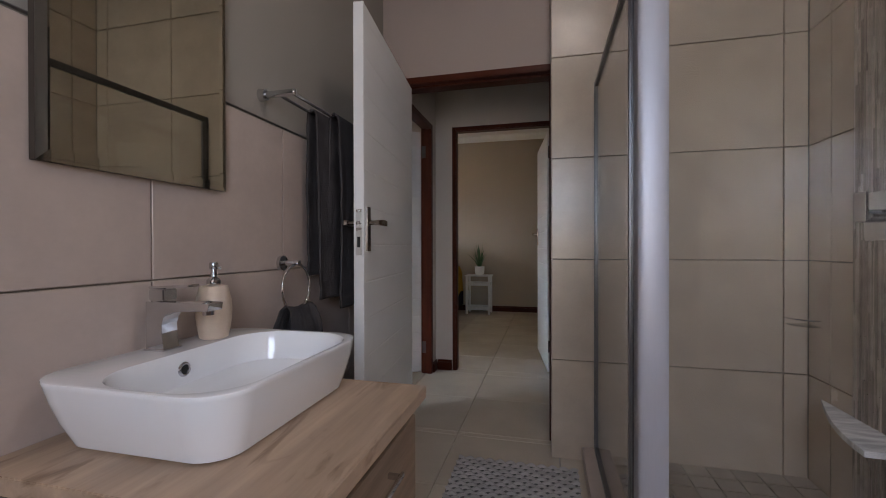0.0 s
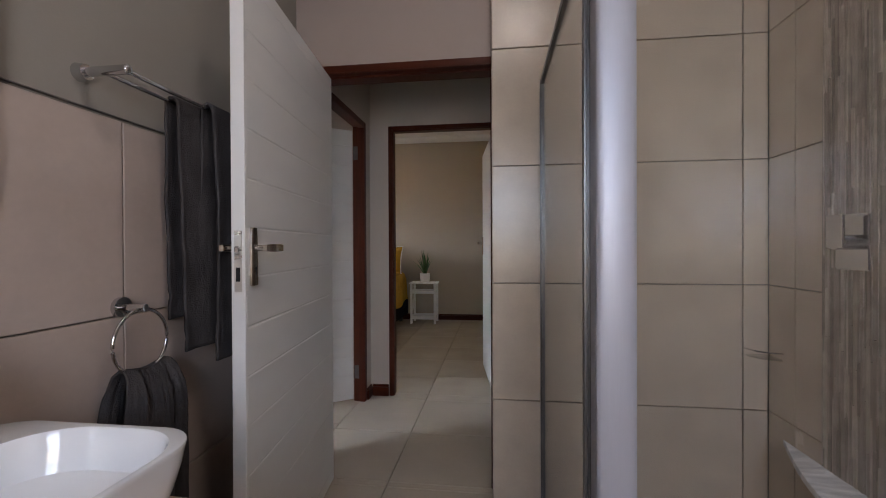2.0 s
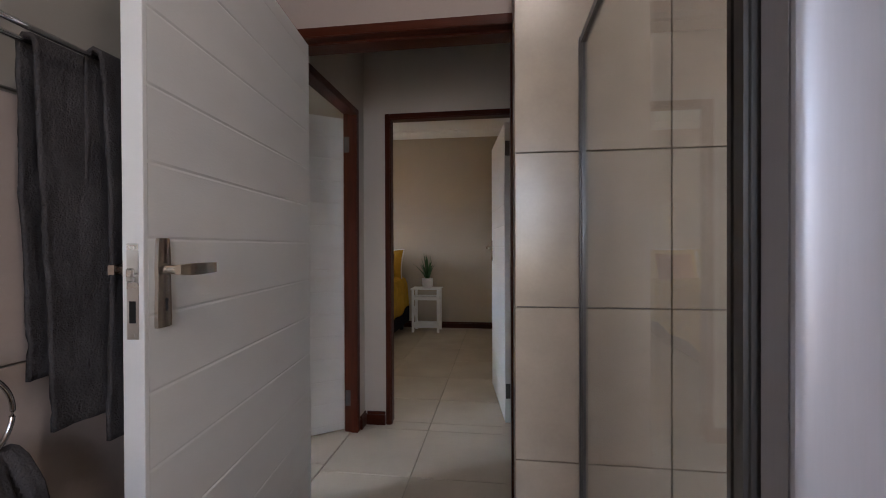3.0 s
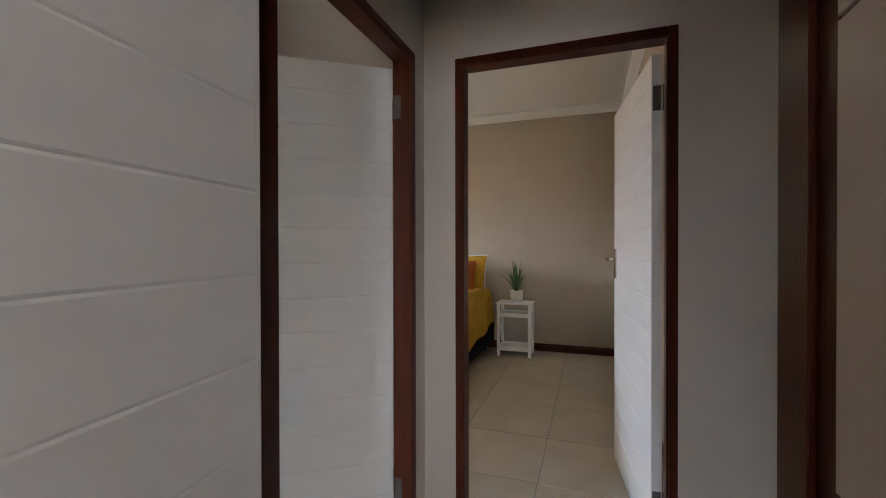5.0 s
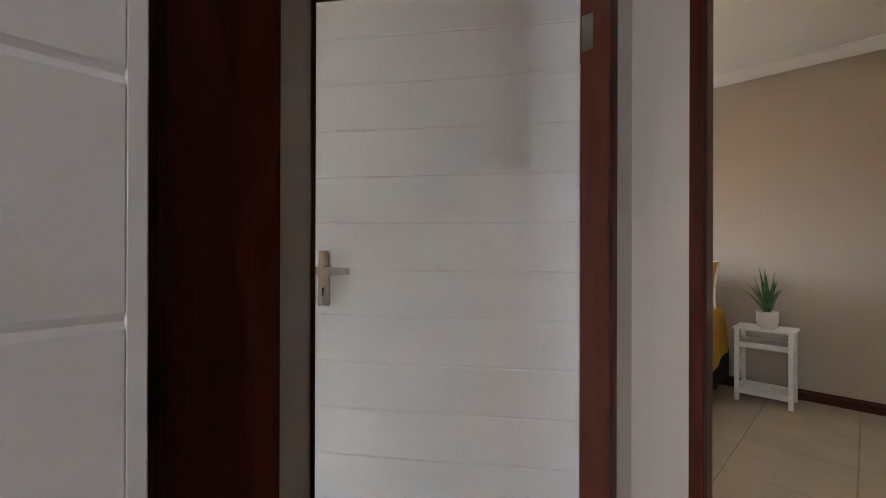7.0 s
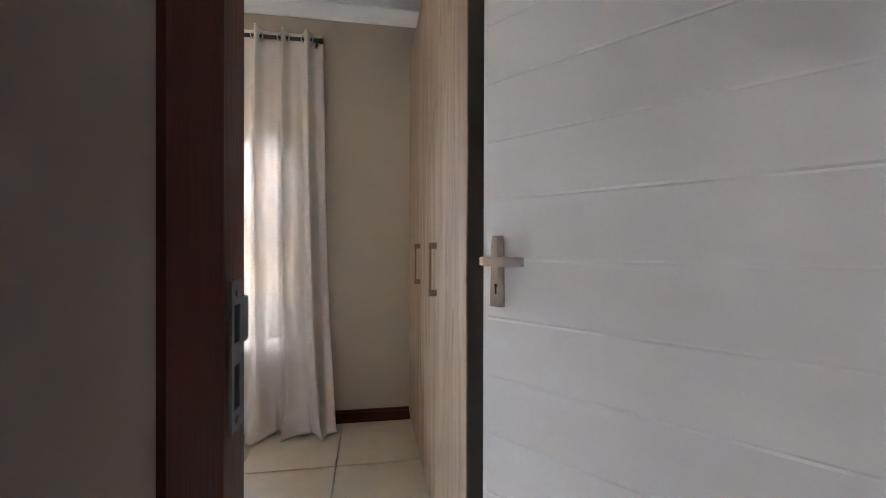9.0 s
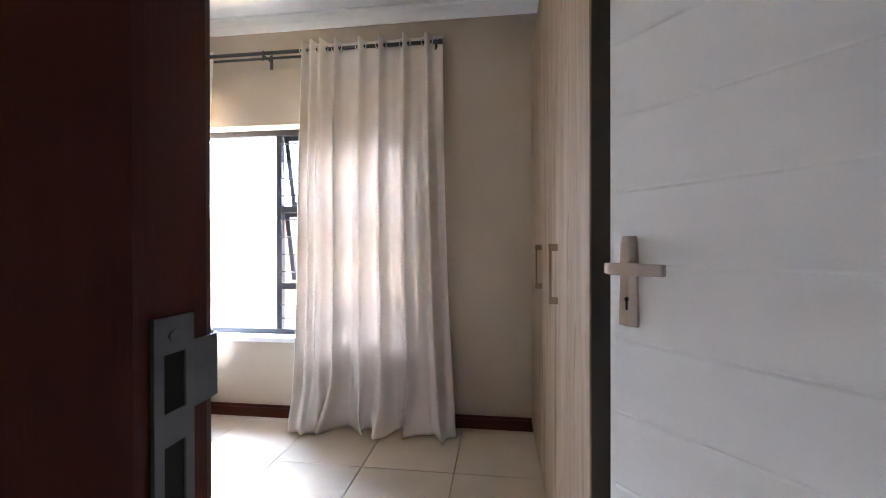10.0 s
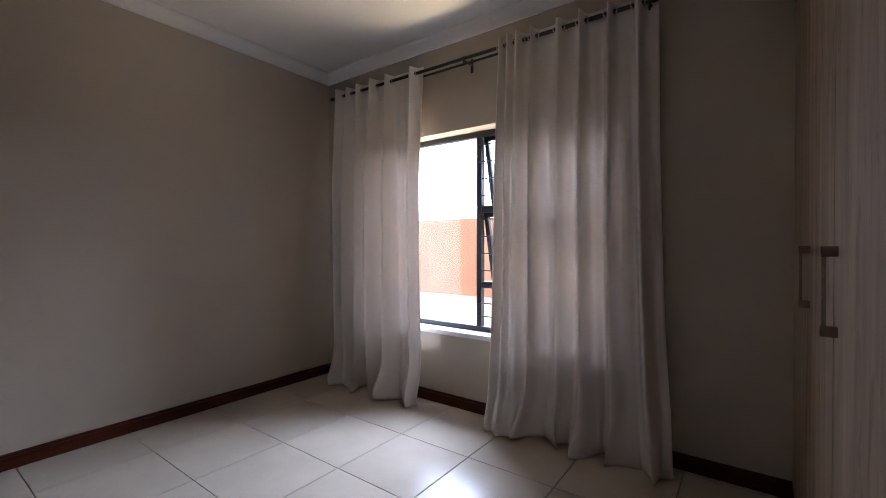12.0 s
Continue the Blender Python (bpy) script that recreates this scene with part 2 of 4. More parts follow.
OPAL.node_tree.nodes["Principled BSDF"].inputs["Emission Color"].default_value = (1.0, 0.96, 0.94, 1)
OPAL.node_tree.nodes["Principled BSDF"].inputs["Emission Strength"].default_value = 2.0


WARM_OPAL = material("warm_opal_glow", (0.85, 0.82, 0.75), 0.4, vary=0.0, bump=0.0)
WARM_OPAL.node_tree.nodes["Principled BSDF"].inputs["Emission Color"].default_value = (1.0, 0.82, 0.55, 1)
WARM_OPAL.node_tree.nodes["Principled BSDF"].inputs["Emission Strength"].default_value = 3.0


# ---- mesh helpers ----
def box(bm, x0, x1, y0, y1, z0, z1, bevel=0.0, seg=1):
    v = [bm.verts.new((x, y, z)) for x in (x0, x1) for y in (y0, y1) for z in (z0, z1)]
    quads = ((0, 1, 3, 2), (4, 6, 7, 5), (0, 4, 5, 1), (2, 3, 7, 6), (0, 2, 6, 4), (1, 5, 7, 3))
    f = [bm.faces.new([v[i] for i in q]) for q in quads]
    if bevel:
        edges = list({e for q in f for e in q.edges})
        bmesh.ops.bevel(bm, geom=edges, offset=bevel, segments=seg, affect="EDGES", clamp_overlap=True)
    return bm


def rod(bm, p, q, r, seg=16, r2=None, caps=True):
    """A round bar from p to q."""
    p, q = Vector(p), Vector(q)
    d = q - p
    m = Matrix.Translation((p + q) / 2) @ d.to_track_quat("Z", "Y").to_matrix().to_4x4()
    bmesh.ops.create_cone(bm, cap_ends=caps, segments=seg, radius1=r, radius2=r if r2 is None else r2, depth=d.length, matrix=m)
    return bm


def tube(bm, pts, r, seg=12, closed=False):
    """A round tube along points; r is a number or one for each point."""
    pts = [Vector(p) for p in pts]
    n, rings = len(pts), []
    for i, p in enumerate(pts):
        a, b = pts[(i - 1) % n if closed else max(i - 1, 0)], pts[(i + 1) % n if closed else min(i + 1, n - 1)]
        m = (b - a).to_track_quat("Z", "Y").to_matrix()
        rad = r[i] if isinstance(r, (list, tuple)) else r
        rings.append([bm.verts.new(p + m @ Vector((rad * math.cos(2 * math.pi * k / seg), rad * math.sin(2 * math.pi * k / seg), 0))) for k in range(seg)])
    for i in range(n if closed else n - 1):
        a, b = rings[i], rings[(i + 1) % n]
        for k in range(seg):
            bm.faces.new((a[k], a[(k + 1) % seg], b[(k + 1) % seg], b[k]))
    if not closed:
        bm.faces.new(rings[0][::-1])
        bm.faces.new(rings[-1])
    return bm


def lathe(bm, profile, seg=28, at=(0, 0, 0)):
    """A turned body from (radius, height) pairs."""
    rings = [[bm.verts.new((at[0] + r * math.cos(2 * math.pi * k / seg), at[1] + r * math.sin(2 * math.pi * k / seg), at[2] + z)) for k in range(seg)] for r, z in profile]
    for a, b in zip(rings, rings[1:]):
        for k in range(seg):
            bm.faces.new((a[k], a[(k + 1) % seg], b[(k + 1) % seg], b[k]))
    bm.faces.new(rings[0][::-1])
    bm.faces.new(rings[-1])
    return bm


def sheet(bm, fn, nu, nv):
    """A grid of quads; fn takes u and v from 0 to 1."""
    g = [[bm.verts.new(fn(i / nu, j / nv)) for j in range(nv + 1)] for i in range(nu + 1)]
    for i in range(nu):
        for j in range(nv):
            bm.faces.new((g[i][j], g[i + 1][j], g[i + 1][j + 1], g[i][j + 1]))
    return bm


def make(name, bm, mat, smooth=False):
    me = bpy.data.meshes.new(name)
    bmesh.ops.recalc_face_normals(bm, faces=bm.faces)
    bm.to_mesh(me)
    bm.free()
    me.materials.append(mat)
    if smooth:
        me.polygons.foreach_set("use_smooth", [True] * len(me.polygons))
        me.set_sharp_from_angle(angle=radians(38))
    return new(name, me)


def part(name, bm, mat, parent, label="", smooth=False):
    ob = make(name, bm, mat, smooth)
    ob.parent = parent
    return tagged(ob, label) if label else ob


def thing(name, label, category, m=None, group="", kind=""):
    ob = new(name)
    ob.empty_display_size = 0.1
    if m is not None:
        ob.matrix_basis = m
    return tagged(ob, label, category, group, kind)


def setting(name, bm, mat, label, category="wall"):
    return tagged(make(name, bm, mat), label, category, kind="structure")


def boxes(*rows):
    bm = bmesh.new()
    for r in rows:
        box(bm, *r)
    return bm


def thicken(ob, t, offset=0.0):
    s = ob.modifiers.new("thickness", "SOLIDIFY")
    s.thickness, s.offset = t, offset
    return ob


def pierced(along, lo, hi, back, face, top, hole=None):
    """One wall: along axis 0 or 1 from lo to hi, between two faces, with one opening (from, to, sill, head)."""
    us = [lo, hole[0], hole[1], hi] if hole else [lo, hi]
    zs = sorted({0.0, hole[2], hole[3], top}) if hole else [0.0, top]
    bm = bmesh.new()
    pts = {}

    def v(i, k, d):
        if (i, k, d) not in pts:
            q = (back, face)[d]
            pts[i, k, d] = bm.verts.new((us[i], q, zs[k]) if along == 0 else (q, us[i], zs[k]))
        return pts[i, k, d]

    def solid(i, k):
        if not (0 <= i < len(us) - 1 and 0 <= k < len(zs) - 1):
            return False
        return not (hole and i == 1 and zs[k] >= hole[2] and zs[k + 1] <= hole[3])
    for i in range(len(us) - 1):
        for k in range(len(zs) - 1):
            if not solid(i, k):
                continue
            for d in (0, 1):
                bm.faces.new((v(i, k, d), v(i + 1, k, d), v(i + 1, k + 1, d), v(i, k + 1, d)))
            for di, dk, a, b in ((-1, 0, (i, k), (i, k + 1)), (1, 0, (i + 1, k), (i + 1, k + 1)), (0, -1, (i, k), (i + 1, k)), (0, 1, (i, k + 1), (i + 1, k + 1))):
                if not solid(i + di, k + dk):
                    bm.faces.new((v(*a, 0), v(*b, 0), v(*b, 1), v(*a, 1)))
    return bm


# ---- plan ----
CEIL_Z = 2.88
BX = -0.82                      # tiled side wall of the bathroom
DW0, DW1 = 2.19, 2.315          # wall with the bathroom door
SHY, SHX = 2.05, 1.216          # shower walls
PX = -0.836                     # passage side of the wall of bedroom two
P1, P1B = 3.40, 3.49            # wall of bedroom one: passage face, room face
W2 = -3.583                     # window wall of bedroom two
S2 = -0.70                      # south wall of bedroom two
N2 = 3.42
B1 = 6.80                       # far wall of bedroom one
HEAD = 2.085                    # outer top of the door frames
HEAD_B = 2.037
PASS_E = 2.60

setting("floor", boxes((-3.75, 2.75, -1.45, 7.0, -0.14, -0.012)), LIGHT_GROUT, "pale grouted screed under the cream floor tiles", "floor")
setting("ceiling", boxes((-3.75, 2.75, -1.45, 7.0, CEIL_Z, CEIL_Z + 0.1)), CEIL, "plain white painted ceiling", "ceiling")
# side wall between bathroom and bedroom two, with the door opening of bedroom two
J0, J1 = 2.408, 3.295
setting("wall_west_bathroom", boxes((-0.922, BX - 0.012, -1.35, 2.19, 0, CEIL_Z)), PAINT_SIDE_SHADED, "grey-beige painted plaster wall, tone darkened for shade, above half-height tiling")
setting("wall_west_passage", pierced(1, 2.19, P1, -0.922, PX, CEIL_Z, (J0, J1, 0.0, HEAD)), PAINT_PASS, "grey-white painted passage wall with a door opening")
# bathroom door wall
D0, D1 = -0.757, 0.157
setting("wall_bathroom_door", pierced(0, BX - 0.012, PASS_E, DW0, DW1, CEIL_Z, (D0, D1, 0.0, HEAD_B)), PAINT_BATH, "warm beige painted wall with a door opening")
setting("wall_shower_back", boxes((0.128, SHX + 0.1, SHY + 0.012, DW0, 0, CEIL_Z)), GROUT, "grouted wall behind the shower tiles")
setting("wall_east_bathroom", boxes((SHX + 0.012, SHX + 0.12, -1.35, SHY + 0.012, 0, CEIL_Z)), GROUT, "grouted wall behind the shower side tiles")
setting("wall_east_plaster", boxes((SHX + 0.004, SHX + 0.012, -1.25, 1.083, 1.492, CEIL_Z)), PAINT_SIDE_SHADED, "painted plaster above the half-height tiling")
setting("wall_south_bathroom", pierced(0, -0.94, SHX + 0.12, -1.35, -1.25, CEIL_Z, (0.0, 0.80, 0.95, 2.10)), PAINT_BATH, "painted wall with a high bathroom window opening")
# wall to bedroom one
E0, E1 = -0.689, 0.182
setting("wall_bedroom_one_door", pierced(0, -3.70, PASS_E, P1, P1B, CEIL_Z, (E0, E1, 0.0, HEAD)), PAINT_PASS, "grey-white painted wall with a door opening")
setting("wall_passage_end", boxes((PASS_E, PASS_E + 0.1, DW1, 7.0, 0, CEIL_Z)), PAINT_PASS, "plain painted wall closing the passage")
setting("wall_bedroom_one_north", boxes((-3.70, PASS_E, B1, B1 + 0.1, 0, CEIL_Z)), PAINT_BED, "beige painted bedroom wall")
setting("wall_bedroom_one_west", pierced(1, 3.4, 6.9, -3.80, -3.70, CEIL_Z, (5.2, 6.05, 1.0, 2.05)), PAINT_BED, "beige painted wall with a window opening")
setting("wall_bedroom_two_south", boxes((-3.75, -0.94, S2 - 0.1, S2, 0, CEIL_Z)), PAINT_BED, "beige painted bedroom wall")
WY0, WY1, WZ0, WZ1 = -0.15, 1.95, 0.575, 2.12
setting("wall_bedroom_two_west", pierced(1, S2, P1, W2 - 0.22, W2, CEIL_Z, (WY0, WY1, WZ0, WZ1)), PAINT_BED, "beige painted wall with a wide window opening")
setting("wall_bedroom_one_east", boxes((0.28, 0.38, P1B, B1, 0, CEIL_Z)), PAINT_BED, "beige painted bedroom wall behind the open door")


# ---- trims ----
def cornice(p, q, inward):
    """A coved cornice under the ceiling from p to q; inward points into the room."""
    bm = bmesh.new()
    prof = [(0, 0), (0.012, 0), (0.016, 0.014), (0.03, 0.04), (0.055, 0.066), (0.075, 0.076), (0.078, 0.09), (0, 0.09)]
    p, q, n = Vector((*p, 0)), Vector((*q, 0)), Vector((*inward, 0))
    ends = [[bm.verts.new(e + n * a + Vector((0, 0, CEIL_Z - 0.09 + b))) for a, b in prof] for e in (p, q)]
    for i in range(len(prof)):
        k = (i + 1) % len(prof)
        bm.faces.new((ends[0][i], ends[0][k], ends[1][k], ends[1][i]))
    bm.faces.new(ends[0]), bm.faces.new(ends[1][::-1])
    return setting("cornice", bm, CEIL, "white coved plaster cornice under the ceiling", "cornice")


cornice((W2, S2), (W2, P1), (1, 0))
cornice((W2, S2), (-0.94, S2), (0, 1))
cornice((-0.94, S2), (-0.94, P1), (-1, 0))
cornice((W2, P1), (-0.94, P1), (0, -1))
cornice((-3.7, B1), (0.28, B1), (0, -1))
cornice((0.28, P1B), (0.28, B1), (-1, 0))
cornice((-3.7, P1B), (-3.7, B1), (1, 0))
cornice((-3.7, P1B), (0.28, P1B), (0, 1))


def skirting(x0, x1, y0, y1, mat, h=0.090):
    """A board with a stepped, rounded top edge; it stands against the wall on its thin side."""
    bm = box(bmesh.new(), x0, x1, y0, y1, 0.0, h - 0.020, 0.0025, 2)
    thin, mid = 0.006, 0.010
    if x1 - x0 < y1 - y0:
        wall_low = x0 in (W2, PX) or abs(x0 - PX) < 1e-6
        a, b = (x0, x0 + mid) if wall_low else (x1 - mid, x1)
        box(bm, a, b, y0, y1, h - 0.0201, h, 0.004, 3)
    else:
        wall_low = y0 in (S2, DW1)
        a, b = (y0, y0 + mid) if wall_low else (y1 - mid, y1)
        box(bm, x0, x1, a, b, h - 0.0201, h, 0.004, 3)
    return setting("baseboard", bm, mat, "dark red varnished timber skirting board", "skirting")


skirting(W2, W2 + 0.016, S2, 2.80, MERANTI_Y)
skirting(W2 + 0.016, -0.94, S2, S2 + 0.016, MERANTI_X)
skirting(-0.956, -0.94, S2 + 0.016, J0 - 0.004, MERANTI_Y)
skirting(-3.7, 0.28, B1 - 0.016, B1, MERANTI_X)
skirting(0.264, 0.28, 3.54, B1 - 0.016, MERANTI_Y)
skirting(PX, PX + 0.016, J1 + 0.002, P1, MERANTI_Y)
skirting(PX + 0.016, E0 - 0.002, P1 - 0.016, P1, MERANTI_X)
skirting(PX, PX + 0.016, DW1, J0 - 0.002, MERANTI_Y)
skirting(E1 + 0.002, PASS_E, P1 - 0.016, P1, MERANTI_X)
skirting(D1 + 0.002, PASS_E, DW1, DW1 + 0.016, MERANTI_X)


setting("tile_trim", boxes((BX - 0.012, BX + 0.0002, -1.25, 2.19, 1.4912, 1.4930)), TRIM, "thin grey metal trim along the top of the tiling", "trim")


# ---- door frames ----
def door_frame(m, width, depth, label, head=HEAD, slim=False, deep=0.034, reb=0.040, s=0.010):
    """A timber frame: local x across the opening, y through the wall; the leaf's rebate is at y = 0."""
    f = thing("door_frame", label, "door frame", m, kind="structure")
    t, pr = 0.034, 0.003
    sides = [(0, t, t, t + s)] + ([] if slim else [(width - t, width, width - t - s, width - t)])
    for x0, x1, sx0, sx1 in sides:
        bm = box(bmesh.new(), x0, x1, -pr, depth + pr, 0, head, 0.003, 2)
        box(bm, sx0, sx1, reb, depth + pr, 0, head - t, 0.003, 2)
        part("jamb", bm, MERANTI, f)
    if slim:
        # the worn strike side: planed back towards the passage
        bm = bmesh.new()
        ring = [(width, -pr), (width - 0.017, -pr), (width - 0.020, 0.0), (width - 0.022, 0.006), (width - 0.022, 0.050), (width - 0.017, 0.062), (width - 0.005, depth + pr), (width, depth + pr)]
        lo, hi = [bm.verts.new((x, y, 0)) for x, y in ring], [bm.verts.new((x, y, head)) for x, y in ring]
        for k in range(len(ring)):
            n = (k + 1) % len(ring)
            bm.faces.new((lo[k], lo[n], hi[n], hi[k]))
        bm.faces.new(lo[::-1]), bm.faces.new(hi)
        part("jamb", bm, MERANTI, f)
    bm = box(bmesh.new(), t, width - (0.022 if slim else t), -pr, depth + pr, head - deep, head, 0.003, 2)
    box(bm, t, width - t, reb, depth + pr, head - deep - s, head - deep, 0.003, 2)
    part("head", bm, MERANTI_X, f)
    return f


frame_bath = door_frame(pose(D0, DW0, 0), D1 - D0, DW1 - DW0, "dark red varnished timber frame of the bathroom door", HEAD_B, deep=0.038)
frame_one = door_frame(pose(E1, P1B, 0, 0, 0, 180), E1 - E0, P1B - P1, "dark red varnished timber door frame to the yellow bedroom", reb=0.052, s=0.006)
frame_two = door_frame(pose(-0.922, J1, 0, 0, 0, -90), J1 - J0, 0.086, "dark red varnished timber door frame with steel strike plate", slim=True)


def hinge(parent, z):
    """A plate let into the leaf's hinge edge, with its knuckle on the far corner."""
    bm = box(bmesh.new(), -0.0015, 0.0, -0.036, -0.004, z - 0.05, z + 0.05, 0.0006)
    rod(bm, (-0.005, -0.045, z - 0.05), (-0.005, -0.045, z + 0.05), 0.006, 10)
    for dz in (-0.032, 0, 0.032):
        rod(bm, (-0.003, -0.02, z + dz), (-0.001, -0.02, z + dz), 0.004, 8)
    return part("hinge", bm, DARK_STEEL, parent, "dull steel butt hinge")


# ---- door leaves ----
def handle_plate(bm, x, y, side, up):
    """A slightly waisted upright plate, on the face at y."""
    zs = [up + z for z in (1.045, 1.06, 1.10, 1.13, 1.16, 1.20, 1.215)]
    ws = [0.019, 0.0195, 0.0185, 0.0175, 0.0185, 0.0165, 0.014]
    fr, bk = [], []
    for z, w in zip(zs, ws):
        fr.append([bm.verts.new((x + a * w, y + side * (0.007 if abs(a) == 1 else 0.010), z)) for a in (-1, -0.35, 0.35, 1)])
        bk.append([bm.verts.new((x + a * w * 1.03, y, z)) for a in (-1, 1)])
    for i in range(len(zs) - 1):
        for k in range(3):
            bm.faces.new((fr[i][k], fr[i][k + 1], fr[i + 1][k + 1], fr[i + 1][k]))
        bm.faces.new((fr[i][0], fr[i + 1][0], bk[i + 1][0], bk[i][0]))
        bm.faces.new((fr[i][3], fr[i + 1][3], bk[i + 1][1], bk[i][1]))
    for i in (0, -1):
        bm.faces.new((bk[i][0], *fr[i], bk[i][1]))
    return bm


def door_leaf(name, m, label, width=0.815, h=2.03, up=0.0, phase=0.04):
    """A leaf of horizontal boards: hinge line at the origin, leaf along +x, thickness from y = -0.04 to 0."""
    d = thing(name, label, "door", m, kind="structure")
    z0, lip = 0.008, 0.012
    step = 0.1432
    for x0, x1 in ((0.0, lip), (width - lip, width)):
        part("edge_strip", box(bmesh.new(), x0, x1, -0.04, 0, z0, h, 0.0012), WHITE, d)
    cuts = [z0] + [z0 + phase + k * step for k in range(20) if z0 + phase + k * step < h - 0.01] + [h]
    shared = {}
    for a, b in zip(cuts, cuts[1:]):
        key = round(b - a, 4)
        if key not in shared:
            bm = bmesh.new()
            x0, x1, g, c = lip, width - lip, 0.005, 0.0017
            ring = [(-0.04 + c, 0), (-0.04, g), (-0.04, key - g), (-0.04 + c, key), (-c, key), (0, key - g), (0, g), (-c, 0)]
            ends = [[bm.verts.new((x, p, q)) for p, q in ring] for x in (x0, x1)]
            for k in range(8):
                bm.faces.new((ends[0][k], ends[0][(k + 1) % 8], ends[1][(k + 1) % 8], ends[1][k]))
            bm.faces.new(ends[0]), bm.faces.new(ends[1][::-1])
            o = part("board", bm, WHITE, d)
            shared[key] = o.data
        else:
            o = new("board", shared[key])
            o.parent = d
        o.location = (0, 0, a)
    hx = width - 0.046
    for side, y in ((1, 0.0), (-1, -0.04)):
        pl = part("handle_plate", handle_plate(bmesh.new(), hx, y, side, up), NICKEL, d, "satin nickel handle plate with keyhole", True)
        bm = rod(bmesh.new(), (hx, y + side * 0.008, up + 1.155), (hx, y + side * 0.050, up + 1.155), 0.009, 14)
        pts = [(hx + 0.018, 0.044), (hx, 0.050), (hx - 0.03, 0.052), (hx - 0.065, 0.050), (hx - 0.098, 0.046)]
        rings = []
        for i, (px, py) in enumerate(pts):
            hz = (0.009, 0.011, 0.0115, 0.011, 0.010)[i]
            rings.append([bm.verts.new((px, y + side * (py + a * 0.006), up + 1.155 + b * hz)) for a, b in ((-1, -1), (1, -1), (1, 1), (-1, 1))])
        for a, b in zip(rings, rings[1:]):
            for k in range(4):
                bm.faces.new((a[k], a[(k + 1) % 4], b[(k + 1) % 4], b[k]))
        bm.faces.new(rings[0]), bm.faces.new(rings[-1])
        part("door_handle", bm, NICKEL, d, "satin nickel lever handle", True)
        bm = rod(bmesh.new(), (hx, y + side * 0.0095, up + 1.096), (hx, y + side * 0.0108, up + 1.096), 0.0045, 12)
        box(bm, hx - 0.0022, hx + 0.0022, min(y + side * 0.0095, y + side * 0.0108), max(y + side * 0.0095, y + side * 0.0108), up + 1.076, up + 1.096)
        part("keyhole", bm, HOLE, pl, "dark keyhole")
    bm = box(bmesh.new(), width, width + 0.0015, -0.031, -0.009, up + 1.03, up + 1.205, 0.0006)
    lk = part("lock_plate", bm, STEEL, d, "steel lock forend on the door edge")
    part("latch", box(bmesh.new(), width + 0.0015, width + 0.011, -0.027, -0.013, up + 1.135, up + 1.160, 0.003), STEEL, lk)
    part("lock_slot", boxes((width + 0.001, width + 0.002, -0.026, -0.014, up + 1.06, up + 1.10)), HOLE, lk)
    for z in (up + 1.038, up + 1.197):
        part("screw", rod(bmesh.new(), (width + 0.001, -0.02, z), (width + 0.0025, -0.02, z), 0.004, 10), STEEL, lk)
    for z in (0.22, 1.855):
        hinge(d, z)
    return d


door_leaf("door_1", pose(-0.665, 2.215, 0, 0, 0, -83.7), "open white boarded door with satin nickel lever handle", 0.885, 1.985, phase=0.06)
door_leaf("door_2", pose(-0.936, 3.282, 0, 0, 0, -143.6), "open white boarded bedroom door with satin nickel lever handle", up=0.035)
door_leaf("door_3", pose(0.105, 3.51, 0, 0, 0, 97.0), "open white boarded door against the yellow bedroom's wall", up=0.03)

for fr_, px_ in ((frame_two, 0.0), (frame_one, 0.0)):
    for z in (0.22, 1.855):
        bm = box(bmesh.new(), 0.0342, 0.0362, 0.002, 0.036, z - 0.05, z + 0.05, 0.0006)
        for dz in (-0.033, 0, 0.033):
            rod(bm, (0.036, 0.019, z + dz), (0.0372, 0.019, z + dz), 0.004, 8)
        part("hinge_plate", bm, DARK_STEEL, fr_, "dull steel hinge plate")

# strike plate on the jamb of the second bedroom
strike = thing("strike_plate", "grey steel strike plate with lip on door jamb", "strike plate", pose(-0.892, J0 + 0.0225, 1.147) @ Matrix.Diagonal((1, 1, 0.62, 1)))
sx_, sz_ = (-0.012, -0.0065, 0.0065, 0.012), (-0.085, -0.062, -0.012, 0.012, 0.055, 0.082)
bm = bmesh.new()
gv = [[bm.verts.new((x, 0.001, z)) for z in sz_] for x in sx_]
for i in range(3):
    for k in range(5):
        if not (i == 1 and k in (1, 3)):
            bm.faces.new((gv[i][k], gv[i + 1][k], gv[i + 1][k + 1], gv[i][k + 1]))
thicken(part("plate", bm, ZINC, strike), 0.002)
bm = bmesh.new()
lipf = [(-0.012, 0.001), (-0.022, 0.001), (-0.030, 0.0), (-0.035, -0.004), (-0.037, -0.009)]
lo = [bm.verts.new((x, y, 0.008)) for x, y in lipf]
hi = [bm.verts.new((x, y, 0.06)) for x, y in lipf]
for i in range(4):
    bm.faces.new((lo[i], lo[i + 1], hi[i + 1], hi[i]))
thicken(part("lip", bm, ZINC, strike), 0.002)
part("recess", boxes((-0.007, 0.007, -0.0002, 0.0008, -0.062, 0.055)), HOLE, strike)
for z in (-0.074, 0.068):
    part("screw", rod(bmesh.new(), (0, 0.001, z), (0, 0.0032, z), 0.0045, 10), ZINC, strike)

